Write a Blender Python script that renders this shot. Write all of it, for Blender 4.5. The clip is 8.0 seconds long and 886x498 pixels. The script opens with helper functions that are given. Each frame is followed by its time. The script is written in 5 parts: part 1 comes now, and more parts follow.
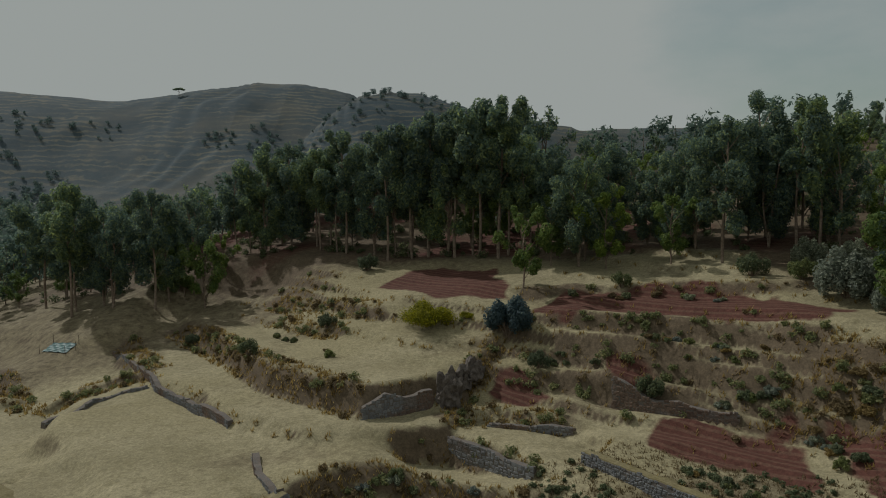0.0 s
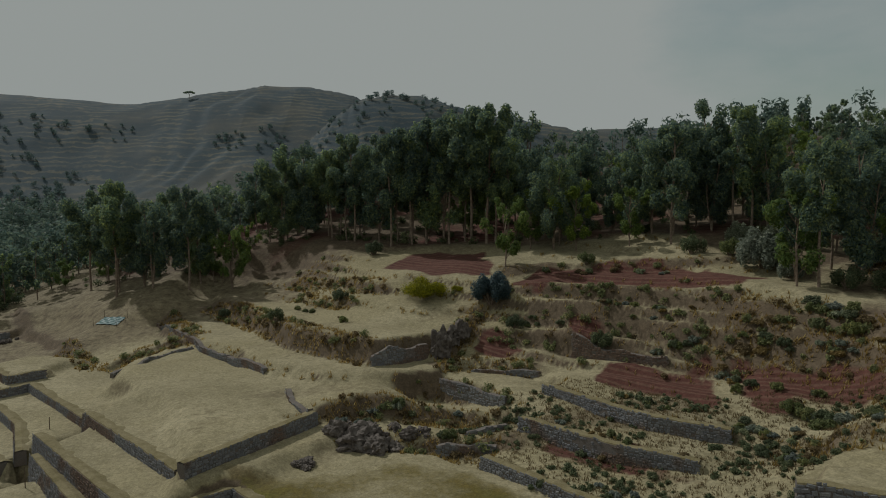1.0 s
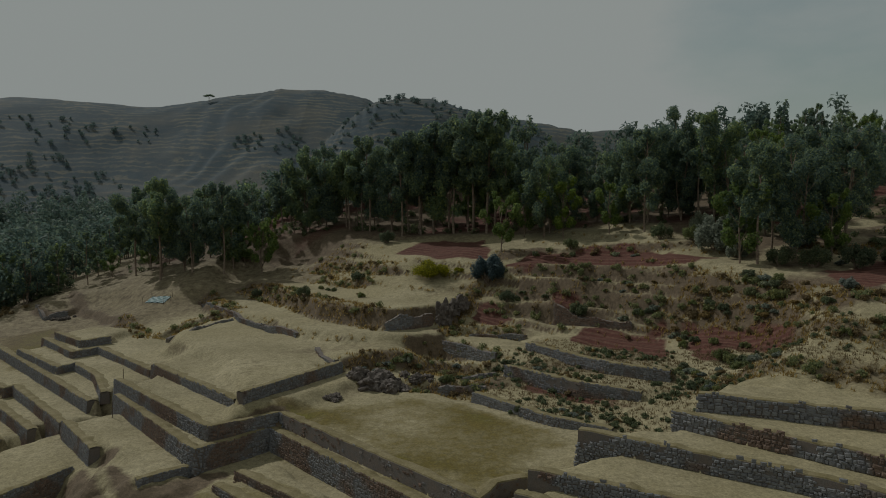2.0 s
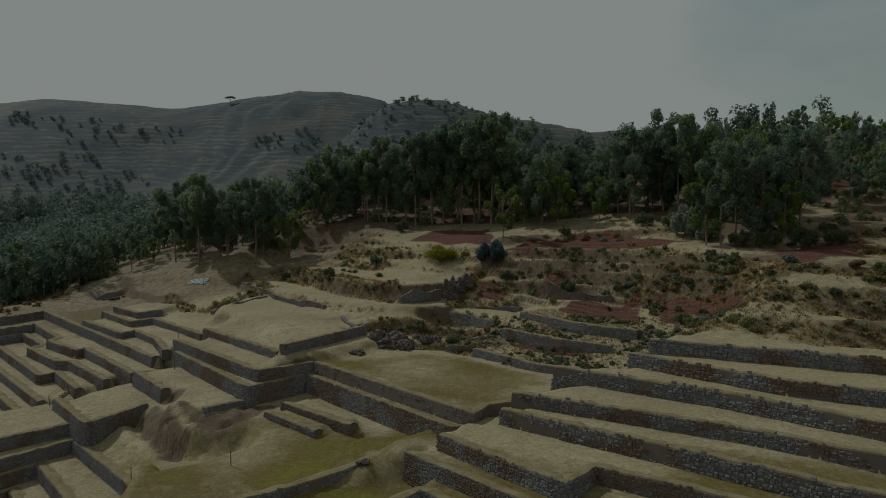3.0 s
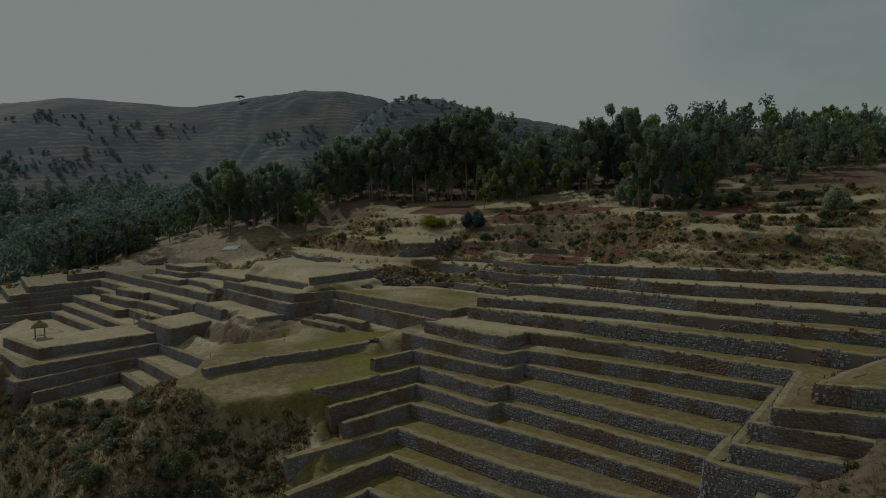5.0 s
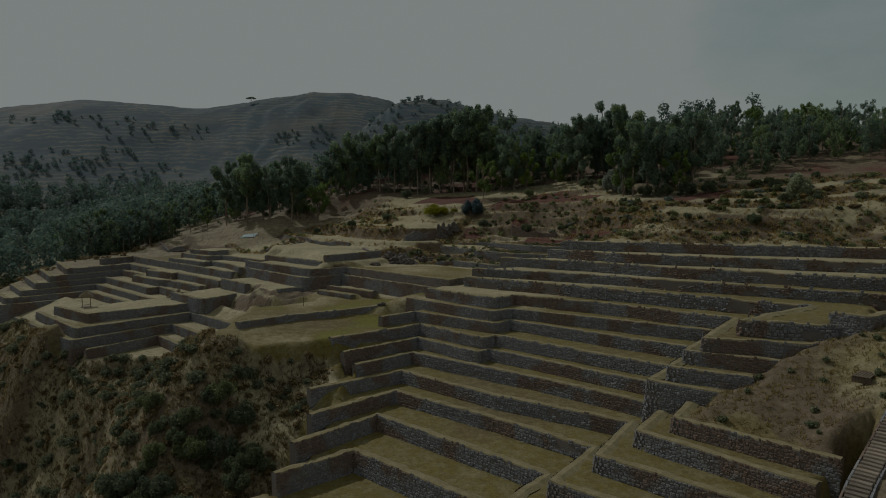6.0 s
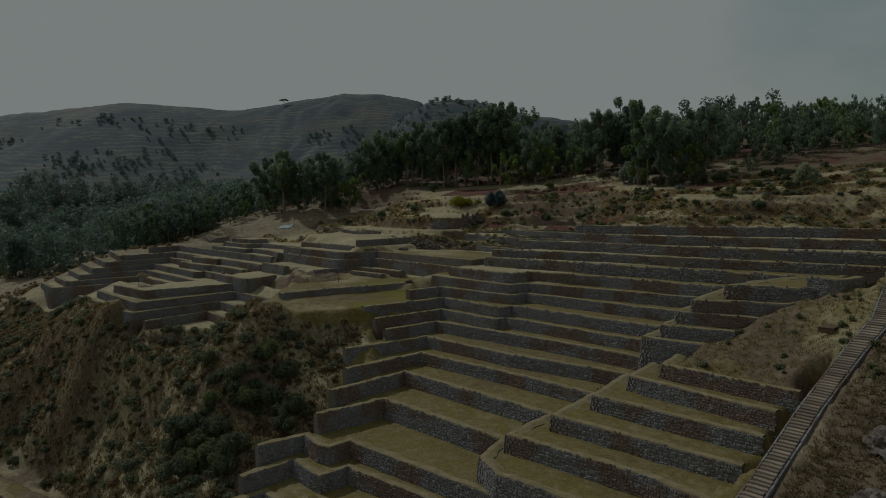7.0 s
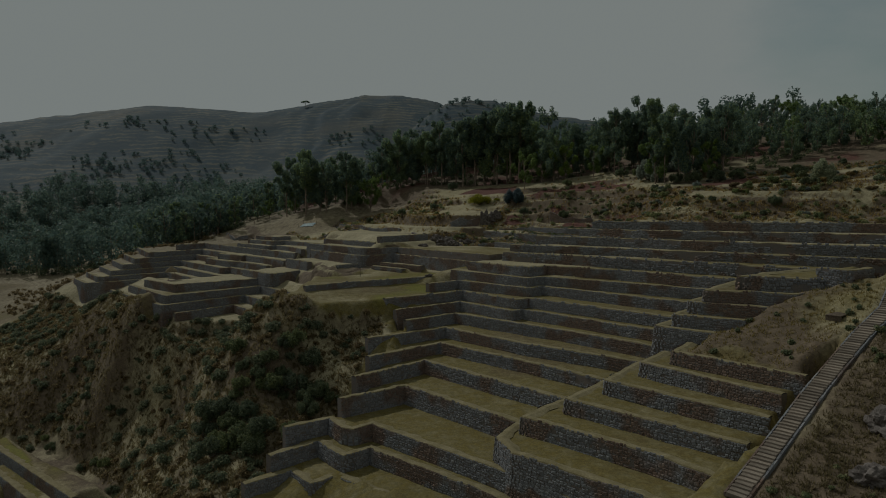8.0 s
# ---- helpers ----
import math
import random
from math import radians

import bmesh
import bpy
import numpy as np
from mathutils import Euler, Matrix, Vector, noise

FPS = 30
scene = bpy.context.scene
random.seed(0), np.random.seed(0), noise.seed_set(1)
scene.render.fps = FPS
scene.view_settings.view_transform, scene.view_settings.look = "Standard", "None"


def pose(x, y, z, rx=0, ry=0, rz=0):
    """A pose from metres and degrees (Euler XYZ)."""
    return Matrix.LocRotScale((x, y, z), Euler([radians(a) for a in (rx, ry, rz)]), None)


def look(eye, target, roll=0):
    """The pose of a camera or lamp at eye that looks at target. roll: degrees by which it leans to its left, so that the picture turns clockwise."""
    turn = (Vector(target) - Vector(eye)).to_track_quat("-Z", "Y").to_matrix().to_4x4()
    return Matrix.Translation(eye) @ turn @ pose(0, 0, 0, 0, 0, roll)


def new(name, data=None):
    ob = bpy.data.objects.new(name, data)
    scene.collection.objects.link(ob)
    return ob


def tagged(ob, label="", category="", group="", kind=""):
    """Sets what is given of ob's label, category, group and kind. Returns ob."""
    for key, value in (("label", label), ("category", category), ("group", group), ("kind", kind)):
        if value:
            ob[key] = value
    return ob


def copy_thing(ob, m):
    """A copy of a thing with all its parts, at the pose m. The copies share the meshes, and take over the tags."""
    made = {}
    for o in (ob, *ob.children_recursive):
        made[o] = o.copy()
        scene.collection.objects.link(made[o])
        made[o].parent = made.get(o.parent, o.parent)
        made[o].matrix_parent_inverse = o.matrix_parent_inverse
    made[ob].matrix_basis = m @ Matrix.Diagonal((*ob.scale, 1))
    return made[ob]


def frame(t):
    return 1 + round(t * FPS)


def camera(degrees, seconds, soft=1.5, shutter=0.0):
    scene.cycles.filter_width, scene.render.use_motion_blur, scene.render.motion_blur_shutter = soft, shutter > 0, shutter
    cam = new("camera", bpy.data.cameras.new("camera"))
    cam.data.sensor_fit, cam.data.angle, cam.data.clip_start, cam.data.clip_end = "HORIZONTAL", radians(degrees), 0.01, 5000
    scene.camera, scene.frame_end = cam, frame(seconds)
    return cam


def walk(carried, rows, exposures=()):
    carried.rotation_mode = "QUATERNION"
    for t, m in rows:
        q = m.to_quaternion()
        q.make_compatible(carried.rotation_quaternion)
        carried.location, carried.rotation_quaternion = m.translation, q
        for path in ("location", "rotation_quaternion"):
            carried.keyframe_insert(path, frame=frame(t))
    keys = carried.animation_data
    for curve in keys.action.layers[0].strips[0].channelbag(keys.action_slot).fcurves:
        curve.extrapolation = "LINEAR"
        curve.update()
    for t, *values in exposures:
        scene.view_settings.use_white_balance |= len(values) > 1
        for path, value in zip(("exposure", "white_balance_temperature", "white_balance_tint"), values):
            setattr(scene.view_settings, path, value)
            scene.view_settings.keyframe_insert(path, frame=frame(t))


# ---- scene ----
cam = camera(68.35, 8.0, 1.0)
PATH = [
    (0, (0.00, -44.00, 46.50), (1.933, -24.153, 44.963), 0.07),
    (0.5, (-0.16, -51.86, 46.00), (1.783, -32.012, 44.451), -0.05),
    (1, (-0.33, -59.95, 45.44), (1.522, -40.096, 43.897), -0.13),
    (1.5, (-0.43, -67.80, 44.78), (1.282, -47.933, 43.258), -0.13),
    (3, (-0.66, -90.55, 42.66), (0.440, -70.642, 41.151), -0.04),
    (3.5, (-0.69, -97.78, 41.34), (0.328, -77.864, 39.865), 0.02),
    (4, (-0.52, -104.65, 40.21), (0.494, -84.732, 38.732), -0.01),
    (4.5, (-0.46, -112.06, 38.96), (0.611, -92.141, 37.479), 0.07),
    (5, (-0.31, -119.33, 37.40), (0.793, -99.414, 35.900), -0.01),
    (6.5, (0.54, -138.10, 32.73), (1.067, -118.157, 31.349), -0.03),
    (7, (0.86, -142.20, 31.53), (0.878, -122.252, 30.162), -0.10),
    (7.5, (0.94, -143.73, 31.03), (0.651, -123.774, 29.685), -0.17),
    (8, (0.98, -145.21, 30.60), (0.398, -125.258, 29.276), -0.17),
]
walk(cam, [(t, look(eye, target, roll)) for t, eye, target, roll in PATH], [(0, -0.86, 6060, 9), (1.5, -1.06, 6060, 9), (3.5, -1.40, 6010, 8), (5, -1.44, 5980, 8), (8, -1.62, 5950, 7)])


# ---- light ----
SUN_AZ, SUN_EL = 312.0, 44.0     # degrees: compass from +y towards +x, and height
world = bpy.data.worlds.new("sky")
scene.world = world
world.use_nodes = True
wn, wl = world.node_tree.nodes, world.node_tree.links
wn.clear()
sky = wn.new("ShaderNodeTexSky")
sky.sky_type, sky.sun_disc = "NISHITA", False
sky.sun_elevation, sky.sun_rotation = radians(SUN_EL), radians(SUN_AZ)
sky.altitude, sky.dust_density, sky.ozone_density, sky.air_density = 1200, 1.0, 0.6, 2.0
bg = wn.new("ShaderNodeBackground")
out = wn.new("ShaderNodeOutputWorld")
coord = wn.new("ShaderNodeTexCoord")
stretch = wn.new("ShaderNodeMapping")
stretch.inputs["Scale"].default_value = (1, 1, 2.4)
cloud = wn.new("ShaderNodeTexNoise")
cloud.inputs["Scale"].default_value, cloud.inputs["Detail"].default_value, cloud.inputs["Roughness"].default_value = 3.0, 7, 0.55
wl.new(coord.outputs["Generated"], stretch.inputs[0])
wl.new(stretch.outputs[0], cloud.inputs["Vector"])
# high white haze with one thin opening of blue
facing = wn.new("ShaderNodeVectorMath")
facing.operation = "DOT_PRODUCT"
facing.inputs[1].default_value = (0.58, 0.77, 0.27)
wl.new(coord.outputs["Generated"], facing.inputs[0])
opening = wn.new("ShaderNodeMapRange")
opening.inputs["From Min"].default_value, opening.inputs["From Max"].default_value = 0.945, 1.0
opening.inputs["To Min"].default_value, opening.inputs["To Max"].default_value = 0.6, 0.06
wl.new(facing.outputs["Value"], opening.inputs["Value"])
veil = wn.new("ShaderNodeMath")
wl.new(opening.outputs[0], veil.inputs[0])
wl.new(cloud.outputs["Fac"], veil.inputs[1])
ramp = wn.new("ShaderNodeValToRGB")
ramp.color_ramp.elements[0].position, ramp.color_ramp.elements[0].color = 0.42, (0.45, 0.45, 0.45, 1)
ramp.color_ramp.elements[1].position, ramp.color_ramp.elements[1].color = 0.85, (1, 1, 1, 1)
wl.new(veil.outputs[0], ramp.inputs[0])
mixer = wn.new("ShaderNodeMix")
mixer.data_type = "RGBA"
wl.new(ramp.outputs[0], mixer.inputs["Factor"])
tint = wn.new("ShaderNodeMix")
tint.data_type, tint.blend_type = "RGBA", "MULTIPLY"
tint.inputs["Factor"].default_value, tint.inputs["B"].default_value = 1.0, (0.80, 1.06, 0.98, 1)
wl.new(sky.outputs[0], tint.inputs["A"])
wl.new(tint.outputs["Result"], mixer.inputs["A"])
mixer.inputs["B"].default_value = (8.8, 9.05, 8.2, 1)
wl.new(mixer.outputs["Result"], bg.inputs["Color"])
bg.inputs["Strength"].default_value = 0.066
wl.new(bg.outputs[0], out.inputs[0])
sun = new("sun", bpy.data.lights.new("sun", "SUN"))
sun.data.energy, sun.data.angle, sun.data.color = 3.5, radians(1.0), (1.0, 0.95, 0.86)
a, e = radians(SUN_AZ), radians(SUN_EL)
sun.matrix_world = look((0, 0, 0), (-math.sin(a) * math.cos(e), -math.cos(a) * math.cos(e), -math.sin(e)))


# ---- materials ----
def material(name, rough=0.9):
    m = bpy.data.materials.new(name)
    m.use_nodes = True
    n = m.node_tree.nodes
    b = n["Principled BSDF"]
    b.inputs["Roughness"].default_value = rough
    b.inputs["Specular IOR Level"].default_value = 0.2
    return m, n, m.node_tree.links, b


def noise_node(n, l, scale, detail=4.0, rough=0.6, vec=None):
    t = n.new("ShaderNodeTexNoise")
    t.inputs["Scale"].default_value, t.inputs["Detail"].default_value = scale, detail
    t.inputs["Roughness"].default_value = rough
    if vec is not None:
        l.new(vec, t.inputs["Vector"])
    return t.outputs["Fac"]


def ramp_node(n, l, fac, *stops):
    r = n.new("ShaderNodeValToRGB")
    el = r.color_ramp.elements
    while len(el) < len(stops):
        el.new(0.5)
    for k, (p, c) in enumerate(stops):
        el[k].position = p
        el[k].color = (*c, 1) if not isinstance(c, (int, float)) else (c, c, c, 1)
    l.new(fac, r.inputs[0])
    return r.outputs[0]


def mix_node(n, l, fac, a, b, how="MIX"):
    x = n.new("ShaderNodeMix")
    x.data_type, x.blend_type = "RGBA", how
    for socket, v in (("Factor", fac), ("A", a), ("B", b)):
        if isinstance(v, (int, float)):
            x.inputs[socket].default_value = v if socket == "Factor" else (v, v, v, 1)
        elif isinstance(v, tuple):
            x.inputs[socket].default_value = (*v, 1)
        else:
            l.new(v, x.inputs[socket])
    return x.outputs["Result"]


def bump_node(n, l, b, height, strength, dist):
    u = n.new("ShaderNodeBump")
    u.inputs["Strength"].default_value, u.inputs["Distance"].default_value = strength, dist
    l.new(height, u.inputs["Height"])
    l.new(u.outputs[0], b.inputs["Normal"])


def math_node(n, l, op, a, b=0.0):
    x = n.new("ShaderNodeMath")
    x.operation, x.use_clamp = op, op == "MULTIPLY_ADD"
    for k, v in enumerate((a, b)):
        if isinstance(v, (int, float)):
            x.inputs[k].default_value = v
        else:
            l.new(v, x.inputs[k])
    return x.outputs[0]


def plain(name, colour, other=None, scale=3.0, rough=0.9, bump=0.0, random_by=None):
    """A surface of two tones, mottled at two scales."""
    m, n, l, b = material(name, rough)
    tex = n.new("ShaderNodeTexCoord").outputs["Object"]
    big, fine = noise_node(n, l, scale, 5, 0.65, tex), noise_node(n, l, scale * 7, 3, 0.6, tex)
    other = other or tuple(c * 0.6 for c in colour)
    c = mix_node(n, l, ramp_node(n, l, big, (0.35, 0.0), (0.65, 1.0)), colour, other)
    c = mix_node(n, l, 0.5, c, ramp_node(n, l, fine, (0.3, 0.55), (0.7, 1.2)), "MULTIPLY")
    if random_by:
        node = n.new("ShaderNodeObjectInfo" if random_by == "object" else "ShaderNodeNewGeometry")
        pick = node.outputs["Random" if random_by == "object" else "Random Per Island"]
        c = mix_node(n, l, 0.85, c, ramp_node(n, l, pick, (0.0, 0.62), (0.5, 0.95), (1.0, 1.3)), "MULTIPLY")
    l.new(c, b.inputs["Base Color"])
    if bump:
        bump_node(n, l, b, fine, bump, 0.05)
    return m


def ground_material():
    """Dry puna grass, red tilled soil, green turf and bare earth, by the land use stored on the ground."""
    m, n, l, b = material("ground")
    pos = n.new("ShaderNodeNewGeometry").outputs["Position"]
    use = n.new("ShaderNodeAttribute")
    use.attribute_name = "land_use"
    part = n.new("ShaderNodeSeparateColor")
    l.new(use.outputs["Color"], part.inputs[0])
    n1, n2, n3 = noise_node(n, l, 0.12, 5, 0.6, pos), noise_node(n, l, 0.9, 5, 0.65, pos), noise_node(n, l, 6.0, 4, 0.7, pos)
    dry = mix_node(n, l, ramp_node(n, l, n1, (0.35, 0.0), (0.65, 1.0)), (0.330, 0.288, 0.178), (0.240, 0.208, 0.122))
    dry = mix_node(n, l, ramp_node(n, l, n2, (0.45, 0.0), (0.75, 0.8)), dry, (0.19, 0.162, 0.088))
    dry = mix_node(n, l, ramp_node(n, l, noise_node(n, l, 0.045, 4, 0.6, pos), (0.45, 0.0), (0.62, 0.55)), dry, (0.275, 0.236, 0.130))
    green = mix_node(n, l, ramp_node(n, l, n2, (0.3, 0.0), (0.7, 1.0)), (0.092, 0.075, 0.018), (0.142, 0.110, 0.031))
    green = mix_node(n, l, ramp_node(n, l, part.outputs["Green"], (0.72, 0.0), (1.0, 0.8)), green, (0.135, 0.132, 0.020))
    red = mix_node(n, l, ramp_node(n, l, n2, (0.3, 0.0), (0.7, 1.0)), (0.070, 0.027, 0.020), (0.108, 0.046, 0.034))
    earth = mix_node(n, l, ramp_node(n, l, n2, (0.3, 0.0), (0.7, 1.0)), (0.152, 0.114, 0.074), (0.085, 0.064, 0.040))
    wob = math_node(n, l, "MULTIPLY", math_node(n, l, "SUBTRACT", n2, 0.5), 0.7)

    def mask(socket):
        return ramp_node(n, l, math_node(n, l, "ADD", part.outputs[socket], wob), (0.25, 0.0), (0.75, 1.0))
    c = mix_node(n, l, mask("Green"), dry, green)
    c = mix_node(n, l, mask("Blue"), c, earth)
    furrow = n.new("ShaderNodeTexWave")
    furrow.bands_direction = "DIAGONAL"
    furrow.inputs["Scale"].default_value, furrow.inputs["Distortion"].default_value, furrow.inputs["Detail"].default_value = 0.44, 1.2, 2
    l.new(pos, furrow.inputs["Vector"])
    red = mix_node(n, l, ramp_node(n, l, furrow.outputs["Fac"], (0.5, 0.0), (0.85, 0.36)), red, (0.17, 0.105, 0.072))
    c = mix_node(n, l, mask("Red"), c, red)
    # dry-stone lines and brush on the far terraced hills
    sep = n.new("ShaderNodeSeparateXYZ")
    l.new(pos, sep.inputs[0])
    drift = noise_node(n, l, 0.018, 6, 0.7, pos)
    line = math_node(n, l, "FRACT", math_node(n, l, "ADD", math_node(n, l, "MULTIPLY", sep.outputs["Z"], 0.3125), math_node(n, l, "MULTIPLY", drift, 6.0)))
    # Blue of the distance haze is put into these hill colours.
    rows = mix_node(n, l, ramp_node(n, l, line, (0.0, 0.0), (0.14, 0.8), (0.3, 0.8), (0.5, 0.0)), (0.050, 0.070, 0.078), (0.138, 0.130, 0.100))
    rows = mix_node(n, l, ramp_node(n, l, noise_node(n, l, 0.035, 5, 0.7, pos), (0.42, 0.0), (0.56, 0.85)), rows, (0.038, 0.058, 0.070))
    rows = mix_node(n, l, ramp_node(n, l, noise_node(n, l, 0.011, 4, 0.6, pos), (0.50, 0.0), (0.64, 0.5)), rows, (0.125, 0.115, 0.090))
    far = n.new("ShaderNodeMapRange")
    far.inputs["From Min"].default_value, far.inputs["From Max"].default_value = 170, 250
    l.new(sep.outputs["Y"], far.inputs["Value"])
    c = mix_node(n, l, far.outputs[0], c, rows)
    n4 = noise_node(n, l, 2.3, 6, 0.75, pos)
    c = mix_node(n, l, 0.9, c, ramp_node(n, l, n3, (0.3, 0.72), (0.7, 1.25)), "MULTIPLY")
    c = mix_node(n, l, 0.9, c, ramp_node(n, l, n4, (0.3, 0.66), (0.7, 1.32)), "MULTIPLY")
    l.new(c, b.inputs["Base Color"])
    bump_node(n, l, b, math_node(n, l, "ADD", n3, n2), 0.16, 0.12)
    return m


GROUND = ground_material()


def stone_material(name, random_by):
    """Rough fieldstone, grey in some stretches and red-brown in others, mottled with lichen."""
    m, n, l, b = material(name, 0.92)
    pos = n.new("ShaderNodeNewGeometry").outputs["Position"]
    patch = noise_node(n, l, 0.17, 3, 0.5, pos)
    fine = noise_node(n, l, 5.0, 4, 0.65, pos)
    grain = noise_node(n, l, 26.0, 3, 0.6, pos)
    c = mix_node(n, l, ramp_node(n, l, patch, (0.51, 0.0), (0.57, 1.0)), (0.195, 0.20, 0.208), (0.165, 0.118, 0.092))
    node = n.new("ShaderNodeObjectInfo" if random_by == "object" else "ShaderNodeNewGeometry")
    pick = node.outputs["Random" if random_by == "object" else "Random Per Island"]
    c = mix_node(n, l, 1.0, c, ramp_node(n, l, pick, (0.0, (0.74, 0.72, 0.72)), (0.45, (0.94, 0.93, 0.92)), (0.85, (1.05, 1.04, 1.03)), (1.0, (1.3, 1.27, 1.22))), "MULTIPLY")
    c = mix_node(n, l, ramp_node(n, l, fine, (0.55, 0.0), (0.72, 0.6)), c, (0.24, 0.235, 0.20))
    c = mix_node(n, l, 0.6, c, ramp_node(n, l, grain, (0.3, 0.6), (0.7, 1.25)), "MULTIPLY")
    l.new(c, b.inputs["Base Color"])
    bump_node(n, l, b, math_node(n, l, "ADD", fine, grain), 0.6, 0.05)
    return m


STONE, STONES = stone_material("fieldstone", "object"), stone_material("fieldstones", "island")
MORTAR = plain("wall_earth", (0.170, 0.140, 0.118), (0.150, 0.138, 0.128), 1.5, 0.95, 0.5)
TURF = plain("turf_edge", (0.245, 0.208, 0.118), (0.165, 0.138, 0.066), 0.9, 0.95, 0.5)
BARK = plain("eucalyptus_bark", (0.30, 0.24, 0.18), (0.14, 0.10, 0.075), 2.0, 0.85, 0.3)


def leaf_material(name, a, b_, c_):
    m, n, l, b = material(name, 0.55)
    isl = n.new("ShaderNodeNewGeometry").outputs["Random Per Island"]
    obj = n.new("ShaderNodeObjectInfo").outputs["Random"]
    c = ramp_node(n, l, isl, (0.0, a), (0.6, b_), (1.0, c_))
    c = mix_node(n, l, 1.0, c, ramp_node(n, l, obj, (0.0, (0.78, 0.80, 0.88)), (0.6, (1.0, 1.0, 0.95)), (1.0, (1.3, 1.25, 0.85))), "MULTIPLY")
    l.new(c, b.inputs["Base Color"])
    b.inputs["Specular IOR Level"].default_value = 0.12
    thin, blend = n.new("ShaderNodeBsdfTranslucent"), n.new("ShaderNodeMixShader")
    l.new(c, thin.inputs["Color"])
    blend.inputs[0].default_value = 0.55
    l.new(b.outputs[0], blend.inputs[1])
    l.new(thin.outputs[0], blend.inputs[2])
    l.new(blend.outputs[0], n["Material Output"].inputs["Surface"])
    return m


LEAF = leaf_material("eucalyptus_leaf", (0.090, 0.144, 0.131), (0.163, 0.231, 0.173), (0.319, 0.375, 0.163))
LEAF_GREEN = leaf_material("young_leaf", (0.096, 0.148, 0.052), (0.148, 0.217, 0.061), (0.260, 0.313, 0.086))
GREEN_SHRUB = leaf_material("green_shrub_leaf", (0.10, 0.128, 0.067), (0.16, 0.19, 0.10), (0.25, 0.27, 0.145))
SHRUB = leaf_material("shrub_leaf", (0.077, 0.103, 0.060), (0.131, 0.160, 0.088), (0.225, 0.244, 0.125))
# Lighter copy of SHRUB; the difference in light is put into the leaf colour.
LIGHT_SHRUB = leaf_material("light_shrub_leaf", (0.109, 0.135, 0.077), (0.178, 0.204, 0.113), (0.309, 0.300, 0.164))
# Bluer than LEAF: the haze over distant woods is put into the colour.
HAZE_LEAF = leaf_material("haze_blue_leaf", (0.073, 0.116, 0.132), (0.108, 0.157, 0.165), (0.146, 0.189, 0.167))
SILVER = leaf_material("silver_leaf", (0.143, 0.171, 0.143), (0.253, 0.286, 0.231), (0.396, 0.418, 0.341))
BROOM = leaf_material("broom_leaf", (0.10, 0.12, 0.01), (0.26, 0.25, 0.015), (0.42, 0.38, 0.02))

DRY = leaf_material("dry_stalk", (0.16, 0.11, 0.055), (0.26, 0.19, 0.09), (0.36, 0.29, 0.16))
BRUSH = leaf_material("dry_brush", (0.128, 0.094, 0.048), (0.223, 0.166, 0.083), (0.357, 0.282, 0.154))
TUSSOCK = leaf_material("tussock", (0.129, 0.103, 0.046), (0.198, 0.158, 0.074), (0.294, 0.239, 0.124))
ROCK = plain("dark_rock", (0.19, 0.165, 0.145), (0.075, 0.062, 0.054), 1.4, 0.9, 0.8)
WOOD = plain("grey_wood", (0.17, 0.13, 0.09), (0.09, 0.07, 0.05), 6.0, 0.8, 0.3)
THATCH = plain("thatch", (0.26, 0.20, 0.12), (0.14, 0.11, 0.065), 5.0, 0.95, 0.8)
TARP = plain("tarpaulin", (0.10, 0.19, 0.18), (0.07, 0.13, 0.13), 0.7, 0.5, 0.2)
STEP = plain("stair_stone", (0.27, 0.225, 0.175), (0.16, 0.13, 0.10), 1.4, 0.9, 0.4, "object")


# ---- lie of the land ----
# Knots of the natural hillside (x, y, height): the upper fields and the wood ...
HILL_KNOTS = [
    (9, 14, 25.4), (4, 28, 31.8), (10, 30, 32.6), (-10, 41, 30.4), (31, 9, 31.3), (41, 2, 33.2), (15, -7, 24.6), (29, -9, 28.2), (-5, 31, 28.8), (-17, 28, 26.6),
    (-17, 36, 28.2), (46, -22, 31.8), (48, 37, 41), (-4, 55, 35), (-37, 76, 33), (27, 25, 33.3), (66, 19, 40.3), (-14, 47, 32.6),
    (-61, 80, 27), (-93, 115, 23), (39, 25, 36.6), (48, -31, 30.2), (69, -9, 35.4), (27, 0, 28.5), (-34, 42, 25.0), (-67, 60, 22.0),
    (18, 60, 38), (70, 75, 50), (100, 40, 49), (100, -20, 38), (-60, 120, 34), (0, 110, 46), (60, 120, 56),
]
# ... and the lower slopes round the terraces.
SLOPE_KNOTS = [
    (-58, -32, 3), (-45, -37, 5.5), (-35, -37, 9.5), (-30, -34, 13), (-34, -57, 8.5), (-33, -68, 1.5), (-20, -66, 10), (-62, -38, -5), (-23, -71, 5.5), (-21, -55, 15.3),
    (-27, -82, -1), (-24, -95, -7), (-45, -75, -9), (-75, -30, -7), (-100, -20, -8), (-97, 16, 6.5), (-92, 42, 15.5), (-115, 62, 9), (-140, 100, 8), (-78, -6, 8.6), (-84, -18, -1), (-66, -21, 10.6), (-72, -13.5, 10.6), (-60, -31, 10.4),
    (32, -85, 17.2), (28, -96, 12.6), (39, -74, 21.2), (47, -73, 23.2), (60, -66, 27.5), (75, -55, 31.5), (40, -105, 14.5), (50, -90, 21.5), (33.5, -95.5, 15.0), (39, -93, 17.5), (45.5, -86.5, 20.6), (28, -103, 12.0),
    (5, -105, 1), (0, -130, -6), (30, -135, 4), (80, -110, 24), (-60, -110, -16), (0, -40, 17), (-40, -15, 14), (-60, 20, 15), (15, -60, 14),
]


